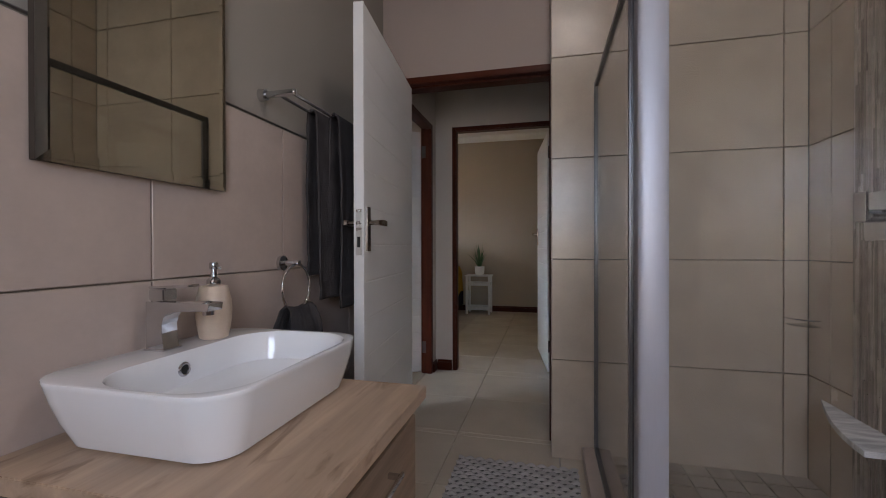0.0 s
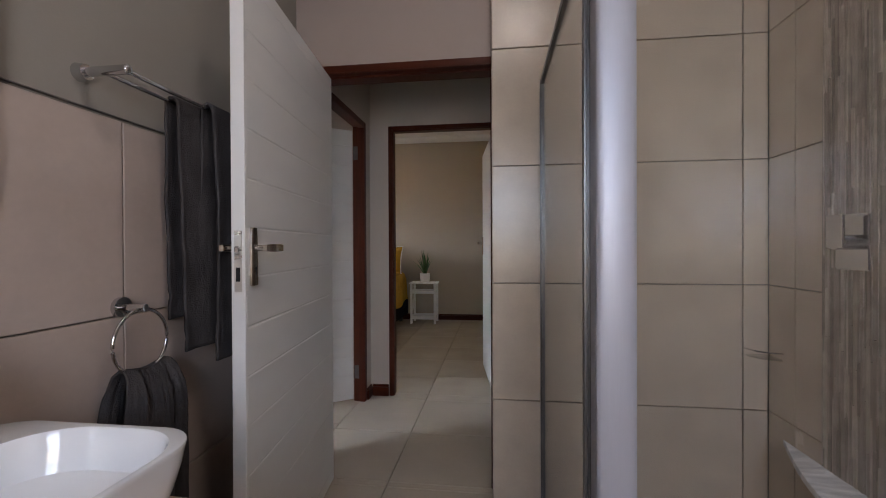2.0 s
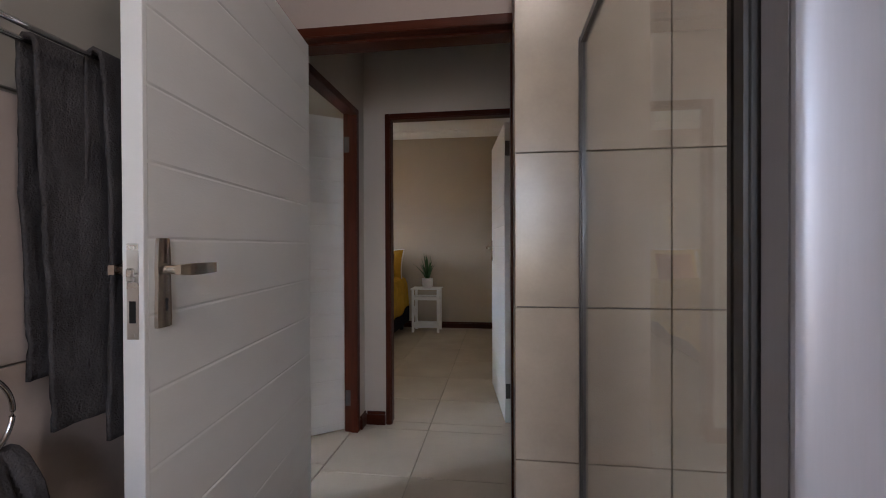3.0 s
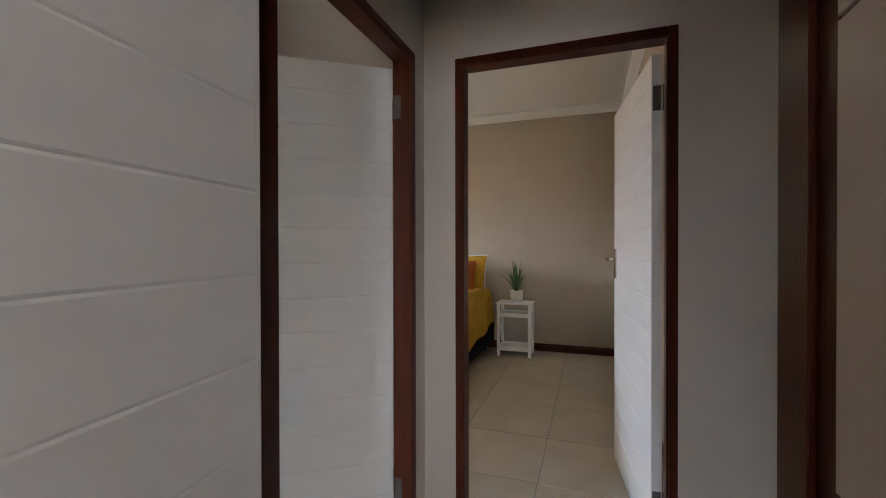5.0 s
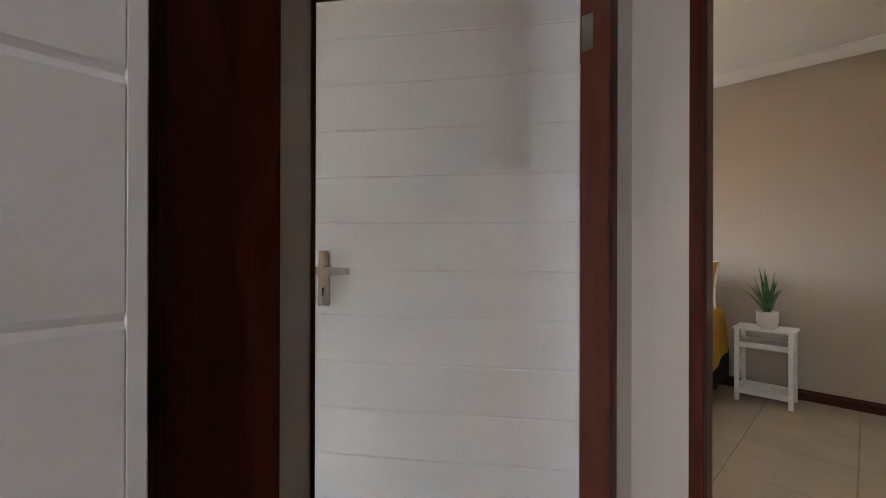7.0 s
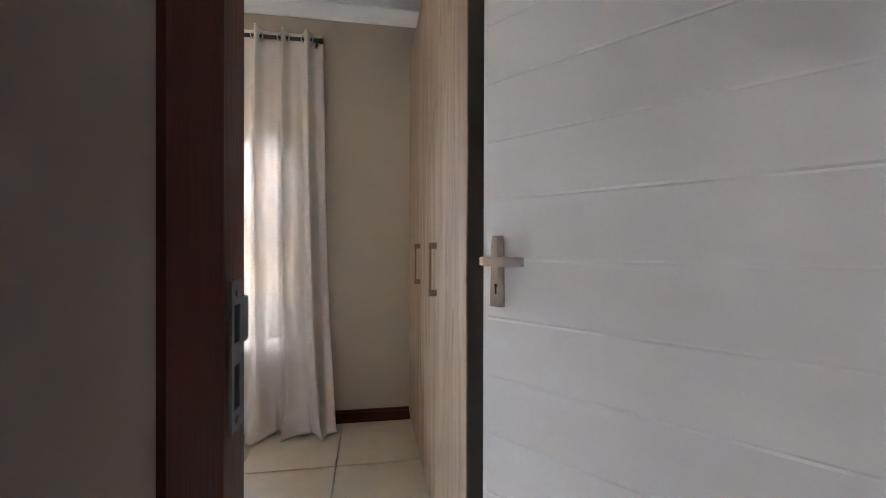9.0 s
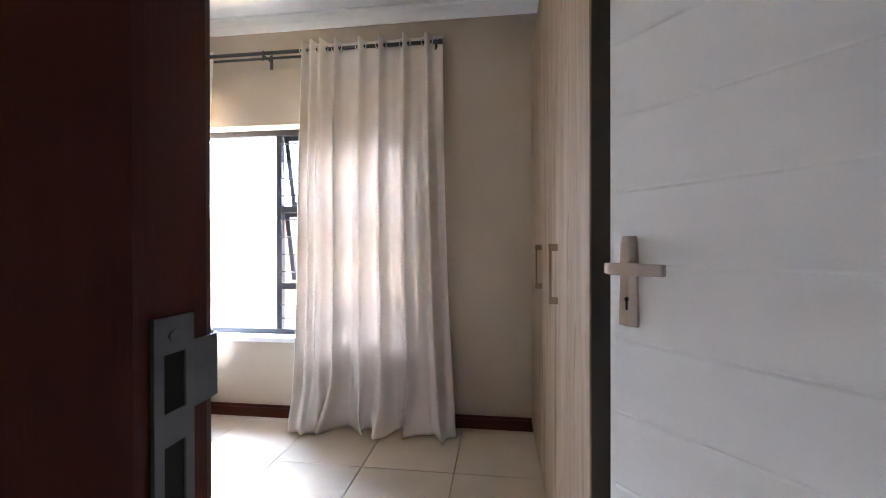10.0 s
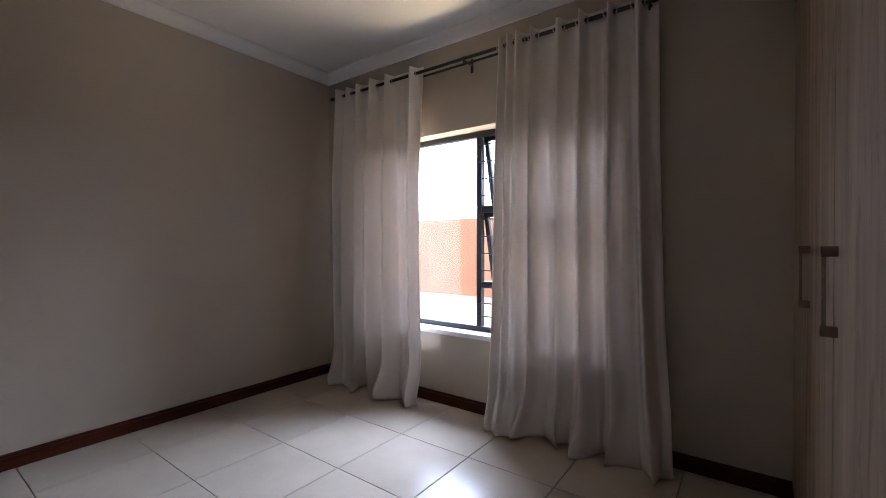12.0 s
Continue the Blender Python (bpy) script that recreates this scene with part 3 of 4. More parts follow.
# ---- bathroom: vanity ----
VZ, VX, VY0, VY1 = 0.70, -0.206, 0.345, 0.924
top = thing("countertop", "pale oak-effect vanity countertop under the basin", "countertop")
part("board", box(bmesh.new(), BX + 0.002, VX - 0.0025, VY0, VY1, VZ - 0.032, VZ, 0.0015, 2), OAK, top)
part("edge_band", box(bmesh.new(), VX - 0.0022, VX, VY0, VY1, VZ - 0.032, VZ - 0.0004, 0.0008, 2), OAK, top, "oak-effect edge band")
van = thing("vanity_cabinet", "brown wood-effect vanity cabinet with chrome-handled drawers", "cabinet")
part("body", boxes((BX + 0.002, VX - 0.05, VY0 + 0.01, VY1 - 0.012, 0.10, VZ - 0.036)), CARCASS, van)
part("side_panel", box(bmesh.new(), BX + 0.002, VX - 0.05, VY1 - 0.012, VY1 + 0.004 - 0.008, 0.10, VZ - 0.036, 0.001), BROWN_FRONT, van)
for z0, z1 in ((0.11, 0.355), (0.365, 0.625)):
    dr = part("drawer_front", box(bmesh.new(), VX - 0.05, VX - 0.028, VY0 + 0.012, VY1 - 0.006, z0, z1, 0.002, 2), BROWN_FRONT, van)
    bm = bmesh.new()
    zc = z1 - 0.06
    box(bm, VX - 0.004, VX + 0.004, 0.56, 0.74, zc - 0.006, zc + 0.006, 0.002)
    for y in (0.575, 0.725):
        box(bm, VX - 0.028, VX - 0.004, y - 0.005, y + 0.005, zc - 0.005, zc + 0.005)
    part("handle", bm, CHROME, dr, "chrome bar handle")
for x in (BX + 0.06, VX - 0.12):
    for y in (VY0 + 0.05, VY1 - 0.05):
        part("leg", rod(bmesh.new(), (x, y, 0), (x, y, 0.10), 0.018, 14), CHROME, van)


# ---- bathroom: basin ----
def rounded(hx, hy, r, n=8):
    """A rounded rectangle's outline."""
    out = []
    for cx, cy, a0 in ((1, 1, 0), (-1, 1, 90), (-1, -1, 180), (1, -1, 270)):
        for k in range(n + 1):
            a = radians(a0 + 90 * k / n)
            out.append((cx * (hx - r) + r * math.cos(a), cy * (hy - r) + r * math.sin(a)))
    return out


BAX, BAY = -0.597, 0.667
basin = thing("basin", "white glazed ceramic countertop basin with soft corners", "basin", pose(BAX, BAY, VZ) @ Matrix.Diagonal((1, 0.955, 1, 1)))
bm = bmesh.new()
levels = [(0.166, 0.228, 0.06, 0.0, 0.010), (0.176, 0.237, 0.064, 0.005, 0.008), (0.195, 0.253, 0.074, 0.048, 0.004), (0.207, 0.264, 0.080, 0.088, 0.002),
          (0.2135, 0.270, 0.084, 0.116, 0), (0.2155, 0.2718, 0.085, 0.1225, 0), (0.2145, 0.2708, 0.084, 0.1255, 0), (0.211, 0.2675, 0.082, 0.1265, 0),
          (0.1525, 0.2585, 0.108, 0.1255, 0.0505), (0.1498, 0.2558, 0.108, 0.121, 0.0505), (0.147, 0.251, 0.108, 0.085, 0.049), (0.140, 0.240, 0.106, 0.054, 0.047),
          (0.112, 0.195, 0.09, 0.038, 0.046), (0.08, 0.14, 0.07, 0.033, 0.045), (0.02, 0.03, 0.018, 0.030, 0.045)]
rings = [[bm.verts.new((x + ox, y, z)) for x, y in rounded(hx, hy, r)] for hx, hy, r, z, ox in levels]
for a, b in zip(rings, rings[1:]):
    for k in range(len(a)):
        bm.faces.new((a[k], a[(k + 1) % len(a)], b[(k + 1) % len(a)], b[k]))
bm.faces.new(rings[0][::-1]), bm.faces.new(rings[-1])
bowl = part("bowl", bm, CERAMIC, basin, "", True)
bm = tube(bmesh.new(), [(-0.0948, -0.020 + 0.0135 * math.cos(a), 0.087 + 0.0135 * math.sin(a)) for a in [2 * math.pi * k / 24 for k in range(24)]], 0.0035, 8, True)
part("overflow_ring", bm, CHROME, basin, "chrome overflow ring", True)
part("overflow_hole", rod(bmesh.new(), (-0.101, -0.020, 0.087), (-0.0955, -0.020, 0.087), 0.0120, 20), HOLE, basin)
part("waste", rod(bmesh.new(), (0.045, 0, 0.030), (0.045, 0, 0.035), 0.026, 24), CHROME, basin, "chrome waste plug", True)

# ---- bathroom: mixer tap ----
tap = thing("basin_tap", "polished chrome square basin mixer tap on basin ledge", "tap", pose(BAX - 0.166, 0.660, VZ + 0.126) @ Matrix.Diagonal((1.12, 1.08, 1.13, 1)))
part("base", box(bmesh.new(), -0.026, 0.026, -0.025, 0.025, 0, 0.004, 0.0015, 2), CHROME, tap)
bm = bmesh.new()
sp = [(0.004, -0.023, 0.021), (0.030, -0.023, 0.017), (0.052, -0.023, 0.016), (0.066, -0.023, 0.020), (0.075, -0.023, 0.029), (0.080, -0.023, 0.046), (0.0835, -0.023, 0.128), (0.0975, -0.023, 0.130), (0.0985, -0.023, 0.128)]
rr = [[bm.verts.new((x, s * 0.0195, z)) for x, s in ((x0, -1), (x1, -1), (x1, 1), (x0, 1))] for z, x0, x1 in sp]
for a, b in zip(rr, rr[1:]):
    for k in range(4):
        bm.faces.new((a[k], a[(k + 1) % 4], b[(k + 1) % 4], b[k]))
bm.faces.new(rr[0]), bm.faces.new(rr[-1])
bmesh.ops.bevel(bm, geom=[e for e in bm.edges if abs(e.verts[0].co.y - e.verts[1].co.y) < 1e-6], offset=0.0014, segments=2, affect="EDGES", clamp_overlap=True)
spout = part("body", bm, CHROME, tap, "chrome body and flat spout", True)
part("aerator", rod(bmesh.new(), (0.112, 0, 0.074), (0.112, 0, 0.0836), 0.011, 16), CHROME, spout)
part("cartridge", box(bmesh.new(), -0.019, 0.019, -0.0175, 0.0175, 0.1005, 0.124, 0.002, 2), CHROME, tap)
lv = box(bmesh.new(), -0.022, 0.078, -0.015, 0.015, -0.0025, 0.0025, 0.0012, 2)
bmesh.ops.transform(lv, matrix=pose(0, 0, 0.1275, 0, -3, 0), verts=lv.verts)
part("lever", lv, CHROME, tap)

# ---- bathroom: soap dispenser ----
soap = thing("soap_dispenser", "beige stoneware soap dispenser with chrome pump", "soap dispenser", pose(-0.742, 0.790, VZ + 0.126) @ Matrix.Diagonal((1.03, 1.03, 1.0, 1)))
part("bottle", lathe(bmesh.new(), [(0.028, 0), (0.033, 0.003), (0.0365, 0.02), (0.041, 0.05), (0.042, 0.075), (0.040, 0.10), (0.0355, 0.120), (0.0335, 0.129), (0.031, 0.135), (0.012, 0.137)]), STONEWARE, soap, "", True)
part("collar", lathe(bmesh.new(), [(0.015, 0.136), (0.0165, 0.139), (0.0165, 0.15), (0.014, 0.153), (0.008, 0.158), (0.0065, 0.178)]), CHROME, soap, "chrome pump collar", True)
bm = lathe(bmesh.new(), [(0.009, 0.178), (0.0105, 0.181), (0.0105, 0.192), (0.009, 0.196)])
tube(bm, [(0, 0, 0.187), (0.022, -0.012, 0.187), (0.036, -0.020, 0.183)], 0.0042, 10)
part("pump_head", bm, CHROME, soap, "", True)

# ---- bathroom: mirror ----
mir = thing("mirror", "frameless silvered mirror above the white basin", "mirror")
MY0, MY1, MZ0, MZ1 = 0.435, 0.903, 1.222, 2.02
bm = bmesh.new()
o = [bm.verts.new((BX + 0.006 - 0.012 * 0 + 0.012, y, z)) for y, z in ((MY0, MZ0), (MY1, MZ0), (MY1, MZ1), (MY0, MZ1))]
i_ = [bm.verts.new((BX + 0.0186, y, z)) for y, z in ((MY0 + 0.024, MZ0 + 0.024), (MY1 - 0.024, MZ0 + 0.024), (MY1 - 0.024, MZ1 - 0.024), (MY0 + 0.024, MZ1 - 0.024))]
for k in range(4):
    bm.faces.new((o[k], o[(k + 1) % 4], i_[(k + 1) % 4], i_[k]))
bm.faces.new(i_)
part("mirror_glass", bm, MIRROR, mir)
part("backing", boxes((BX + 0.001, BX + 0.0175, MY0 + 0.001, MY1 - 0.001, MZ0 + 0.001, MZ1 - 0.001)), CARCASS, mir)


# ---- bathroom: towel rail, ring, towels ----
rail = thing("towel_rail", "polished chrome double towel rail on the wall", "towel rail")
RY0, RY1, RZ = 1.097, 1.750, 1.570
for y in (RY0, RY1):
    bm = rod(bmesh.new(), (BX - 0.011, y, RZ), (BX + 0.010, y, RZ), 0.022, 24, 0.018)
    part("flange", bm, CHROME, rail, "", True)
    bm = rod(bmesh.new(), (BX, y, RZ), (BX + 0.116, y, RZ), 0.0115, 18)
    lathe(bm, [(0.0115, 0), (0.010, 0.004), (0.006, 0.0065), (0.001, 0.007)], 18)
    bmesh.ops.transform(bm, matrix=pose(BX + 0.1158, y, RZ, 0, 90, 0), verts=[v for v in bm.verts if abs(v.co.x) < 0.03 and abs(v.co.z) < 0.03])
    part("arm", bm, CHROME, rail, "", True)
for dx, dz in ((0.060, -0.006), (0.106, 0.0)):
    part("bar", rod(bmesh.new(), (BX + dx, RY0, RZ + dz), (BX + dx, RY1, RZ + dz), 0.0055, 14), CHROME, rail, "", True)
    

def fold(s, seed, n=5):
    return sum(math.sin(s * (3 + 2.3 * k) + seed * (k + 1.7)) / (k + 1.4) for k in range(n))


def draped_towel(name, label, bar_x, bar_z, y0, y1, front, back, seed, mat=CHARCOAL):
    """A doubled towel over a bar: two broad soft folds, a hem band at the foot, and an uneven pile."""
    L = front + back
    nv, nu = 110, 80

    def at(u, v):
        s = v * L - back
        d = abs(s)
        y = (y0 + y1) / 2 + (u - 0.5) * (y1 - y0) * (1 - 0.07 * min(1, d / 0.5)) + 0.007 * math.sin(3 * u + 4 * s + seed)
        r = 0.011
        if d < r * 1.57:
            a = s / r
            return bar_x + r * math.sin(a), y, bar_z + r * math.cos(a)
        sg = 1 if s > 0 else -1
        z = bar_z - (d - r * 1.57)
        amp = min(1.0, (d - r * 1.57) / 0.30)
        wave = math.sin(2.1 * math.pi * u + seed) * 0.55 + math.sin(4.4 * math.pi * u + 2.3 * seed + 1.2 * d) * 0.45
        pile = 0.0022 * noise.noise((u * 38, d * 60, seed)) + 0.003 * noise.noise((u * 12, d * 14, seed + 4))
        hem = -0.0025 if 0.052 < (front if sg > 0 else back) - d < 0.085 else 0.0
        x = bar_x + sg * (r + 0.003 + 0.009 * amp * (1 + 0.9 * wave * sg) + pile + hem)
        return x, y, z - 0.010 * amp * math.sin(3.5 * u + seed)
    t = tagged(make(name, sheet(bmesh.new(), at, nu, nv), mat, True), label, "towel")
    return thicken(t, 0.008, 1.0)


draped_towel("towel", "dark charcoal bath towel folded over the rail", BX + 0.106, RZ + 0.002, 1.37, 1.73, 0.76, 0.68, 1.3)
draped_towel("towel", "dark charcoal towel on the rail's inner bar", BX + 0.060, RZ - 0.006, 1.30, 1.66, 0.73, 0.64, 4.1)

ring = thing("towel_ring", "polished chrome towel ring on the tiled wall", "towel ring")
GY, GZ, GX = 1.186, 1.005, BX + 0.062
part("flange", rod(bmesh.new(), (BX, GY, GZ), (BX + 0.012, GY, GZ), 0.026, 24), CHROME, ring, "", True)
part("arm", rod(bmesh.new(), (BX, GY, GZ), (BX + 0.075, GY, GZ), 0.0095, 16), CHROME, ring, "", True)
RR = 0.082
part("ring", tube(bmesh.new(), [(GX, GY + RR * math.sin(a), GZ - 0.004 - RR + RR * math.cos(a)) for a in [2 * math.pi * k / 48 for k in range(48)]], 0.0045, 10, True), CHROME, ring, "", True)


def hand_towel():
    """A hand towel drawn through the ring: pinched at the ring, spreading below it."""
    def at(u, v):
        s = v * 0.86 - 0.42
        d = abs(s)
        zt = GZ - 0.004 - 2 * RR + 0.012
        half = 0.070 + 0.026 * min(1, d / 0.12)
        y = GY + 0.012 + (u - 0.5) * 2 * half
        sg = 1 if s > 0 else -1
        curve = 0.5 * (1 - math.cos(2 * math.pi * (u))) * 0.012
        if d < 0.02:
            x, z = GX + 0.012 * math.sin(s / 0.02 * 1.57), zt + 0.010 * math.cos(s / 0.02 * 1.57) - curve * 0.8
        else:
            x = GX + sg * (0.014 + 0.020 * min(1, d / 0.08) * (1 + 0.45 * fold(u * 5, 2.1 + sg)))
            z = zt - (d - 0.02) - curve * 0.8
            x += 0.004 * noise.noise((u * 9, d * 12, sg)) + 0.002 * noise.noise((u * 30, d * 45, 2 + sg))
        return max(x, BX + 0.008), y, z
    return thicken(tagged(make("hand_towel", sheet(bmesh.new(), at, 60, 50), CHARCOAL, True), "dark charcoal hand towel hung through the ring", "towel"), 0.006, 0.0)


hand_towel()

# ---- bathroom: shower ----
SX, SY, SH, KZ = 0.335, 1.085, 1.86, 0.07
tagged(make("shower_kerb", boxes((0.27, 0.40, 1.02, SHY, 0, KZ), (0.40, SHX, 1.02, 1.15, 0, KZ)), WALL_TILE), "low tiled kerb round the shower", "kerb", kind="structure")
tagged(make("shower_floor", boxes((0.40, SHX, 1.15, SHY, 0.0, 0.034)), GROUT), "grouted shower floor under small tiles", "floor", kind="structure")
enc = thing("shower_enclosure", "framed clear glass shower enclosure with satin aluminium posts", "shower")
bm = box(bmesh.new(), SX - 0.004, SX + 0.072, SY - 0.016, SY + 0.030, KZ, 2.4, 0.003, 2)
n_, arc_ = 14, []
for k in range(n_ + 1):
    a = math.pi * k / n_
    arc_.append((SX + 0.034 - 0.0379 * math.cos(a), SY - 0.016 - 0.012 * math.sin(a) ** 0.6))
lo, hi = [bm.verts.new((x, y, KZ)) for x, y in arc_], [bm.verts.new((x, y, 2.4)) for x, y in arc_]
for k in range(n_):
    bm.faces.new((lo[k], lo[k + 1], hi[k + 1], hi[k]))
part("corner_post", bm, ALU, enc, "wide satin aluminium corner post with a rounded face", True)
part("door_stile", box(bmesh.new(), SX - 0.014, SX + 0.012, SY + 0.034, SY + 0.062, KZ, SH + 0.12, 0.005, 2), DARK_ALU, enc)
part("door_stile", box(bmesh.new(), SX - 0.010, SX + 0.010, SY + 0.068, SY + 0.082, KZ, SH + 0.1, 0.003, 2), DARK_ALU, enc)
part("wall_channel", box(bmesh.new(), SX - 0.012, SX + 0.012, SHY - 0.024, SHY - 0.002, KZ, SH, 0.003, 2), DARK_ALU, enc)
part("door_stile", box(bmesh.new(), SX - 0.009, SX + 0.009, SHY - 0.040, SHY - 0.027, KZ + 0.01, SH - 0.01, 0.003, 2), DARK_ALU, enc)
part("top_rail", box(bmesh.new(), SX - 0.010, SX + 0.010, SY + 0.082, SHY - 0.024, SH - 0.030, SH, 0.003, 2), DARK_ALU, enc)
part("bottom_rail", box(bmesh.new(), SX - 0.012, SX + 0.012, SY + 0.082, SHY - 0.024, KZ, KZ + 0.022, 0.003, 2), DARK_ALU, enc)
part("bottom_rail", box(bmesh.new(), SX + 0.072, SHX - 0.001, SY - 0.010, SY + 0.010, KZ, KZ + 0.02, 0.003, 2), DARK_ALU, enc)
g1 = part("glass_panel", boxes((SX - 0.003, SX + 0.003, SY + 0.075, SHY - 0.03, KZ + 0.015, SH - 0.01)), SHOWER_GLASS, enc, "clear glass panel")
g2 = part("glass_panel", boxes((SX + 0.070, SHX - 0.003, SY - 0.003, SY + 0.003, KZ + 0.015, 2.4)), SHOWER_GLASS, enc, "clear glass panel")
g1.visible_shadow = g2.visible_shadow = False

mix_ = thing("shower_mixer", "square chrome shower mixer plate with lever", "shower mixer", pose(SHX - 0.001, 1.645, 1.165))
part("plate", box(bmesh.new(), -0.008, 0, -0.062, 0.062, -0.085, 0.085, 0.003, 2), CHROME, mix_)
part("knob", rod(bmesh.new(), (-0.055, 0, 0.0), (-0.008, 0, 0.0), 0.023, 24), CHROME, mix_, "", True)
part("lever", box(bmesh.new(), -0.064, -0.056, -0.045, 0.02, -0.018, 0.082, 0.002, 2), CHROME, mix_)

shelf_mat = material("veined_white_marble", (0.80, 0.82, 0.88), 0.15, scale=11, vary=0.22, fine=30, fine_vary=0.08, bump=0.0, stretch=(1, 3.5, 1))
bm = bmesh.new()
curve = [(SHX - 0.001, SHY - 0.09)] + [(SHX - 0.004 - 0.150 * math.sin(k / 10 * 1.45), SHY - 0.10 - 0.49 * k / 10) for k in range(11)] + [(SHX - 0.001, SHY - 0.60)]
lo, hi = [bm.verts.new((x, y, 0.40)) for x, y in curve], [bm.verts.new((x, y, 0.42)) for x, y in curve]
bm.faces.new(lo[::-1]), bm.faces.new(hi)
for k in range(len(curve)):
    j = (k + 1) % len(curve)
    bm.faces.new((lo[k], lo[j], hi[j], hi[k]))
tagged(make("shower_shelf", bm, shelf_mat), "white veined marble shelf along the shower wall", "shelf")
dish = thing("soap_dish", "small chrome corner soap dish on shower tiles", "soap dish", pose(SHX - 0.002, SHY - 0.002, 0.715))
bm = bmesh.new()
arc = [(0, 0)] + [(-0.085 * math.cos(a), -0.085 * math.sin(a)) for a in [math.pi / 2 * k / 8 for k in range(9)]]
lo, hi = [bm.verts.new((x, y, 0)) for x, y in arc], [bm.verts.new((x, y, 0.006)) for x, y in arc]
bm.faces.new(lo[::-1]), bm.faces.new(hi)
for k in range(len(arc)):
    j = (k + 1) % len(arc)
    bm.faces.new((lo[k], lo[j], hi[j], hi[k]))
part("tray", bm, glass("clear_dish_glass", (0.88, 0.90, 0.90)), dish)
part("rail", tube(bmesh.new(), [(-0.088 * math.cos(a), -0.088 * math.sin(a), 0.03) for a in [math.pi / 2 * k / 10 for k in range(11)]], 0.003, 8), CHROME, dish, "thin chrome rail", True)

# ---- bathroom: mat ----
rug = thing("bath_mat", "grey woven bath mat with raised wavy stripes on tiles", "bath mat", pose(-0.045, 1.70, 0.001))
part("backing", box(bmesh.new(), -0.285, 0.285, -0.24, 0.24, 0, 0.005, 0.002), MAT_DARK, rug)
stripes = {}
for k in range(17):
    y = -0.228 + 0.0285 * k
    ph = k % 2
    if ph not in stripes:
        pts = [(-0.283 + 0.0071 * i, 0.0035 * math.sin(i * 0.9 + ph * 3.1), 0.0075 + 0.0045 * math.sin(i * 0.9 + ph * 3.1 + 0.8)) for i in range(81)]
        o_ = part("stripe", tube(bmesh.new(), pts, 0.0085, 6), MAT_GREY, rug, "", True)
        stripes[ph] = o_.data
    else:
        o_ = new("stripe", stripes[ph])
        o_.parent = rug
    o_.location = (0, y, 0)

# ---- bathroom: ceiling light ----
cl_ = thing("ceiling_light", "round opal ceiling light with a steel rim", "ceiling light", pose(0.30, 0.65, CEIL_Z))
part("rim", lathe(bmesh.new(), [(0.150, 0), (0.158, -0.004), (0.158, -0.03), (0.150, -0.034), (0.146, -0.03), (0.146, -0.002)], 40), STEEL, cl_, "brushed steel rim", True)
part("diffuser", lathe(bmesh.new(), [(0.145, -0.02), (0.142, -0.040), (0.125, -0.058), (0.09, -0.072), (0.04, -0.079), (0.002, -0.080)], 40), OPAL, cl_, "glowing opal diffuser", True)
window_light("ceiling_lamp", (0.30, 0.65, CEIL_Z - 0.085), (0.30, 0.65, 0), 0.22, 0.22, 1.1, (1.0, 0.83, 0.68))

# ---- bathroom: window behind the walk ----
bw = thing("window_1", "frosted bathroom window in black frame", "window", kind="structure")
for b in ((0.0, 0.80, 0.95, 0.99), (0.0, 0.80, 2.06, 2.10), (0.0, 0.04, 0.99, 2.06), (0.76, 0.80, 0.99, 2.06), (0.48, 0.52, 0.99, 2.06)):
    part("window_frame", box(bmesh.new(), b[0], b[1], -1.32, -1.28, b[2], b[3]), BLACK, bw)
for x0, x1 in ((0.04, 0.48), (0.52, 0.76)):
    part("pane", boxes((x0, x1, -1.303, -1.297, 0.99, 2.06)), FROSTED, bw).visible_shadow = False

# ---- bedroom two: window ----
w2 = thing("window_2", "black aluminium window with burglar bars and open vents", "window", kind="structure")
FX0, FX1 = W2 - 0.175, W2 - 0.125
MUL = 0.927
for b in ((WY0, WY1, WZ0, WZ0 + 0.042), (WY0, WY1, WZ1 - 0.042, WZ1), (WY0, WY0 + 0.042, WZ0 + 0.042, WZ1 - 0.042), (WY1 - 0.042, WY1, WZ0 + 0.042, WZ1 - 0.042),
          (MUL - 0.022, MUL + 0.022, WZ0 + 0.042, WZ1 - 0.042), (MUL + 0.022, WY1 - 0.042, 1.495, 1.545), (MUL + 0.022, WY1 - 0.042, 0.915, 0.965)):
    part("window_frame", box(bmesh.new(), FX0, FX1, *b, 0.003), BLACK, w2)
XM = (FX0 + FX1) / 2
for b in ((WY0 + 0.042, MUL - 0.022, WZ0 + 0.042, WZ1 - 0.042), (MUL + 0.022, WY1 - 0.042, WZ0 + 0.042, 0.915)):
    part("pane", boxes((XM - 0.003, XM + 0.003, *b)), PANE, w2).visible_shadow = False
for z0, z1 in ((1.545, WZ1 - 0.042), (0.965, 1.495)):
    h = z1 - z0
    y0, y1 = MUL + 0.026, WY1 - 0.046
    bm = bmesh.new()
    for b in ((y0, y1, -h, -h + 0.035), (y0, y1, -0.035, 0), (y0, y0 + 0.035, -h + 0.035, -0.035), (y1 - 0.035, y1, -h + 0.035, -0.035)):
        box(bm, -0.018, 0.012, *b)
    sash = part("sash", bm, BLACK, w2, "open top-hung vent sash")
    sash.matrix_basis = pose(FX0 + 0.008, 0, z1, 0, 13, 0)
    pn = part("pane", boxes((-0.006, 0.0, y0 + 0.03, y1 - 0.03, -h + 0.03, -0.03)), PANE, sash)
    pn.visible_shadow = False
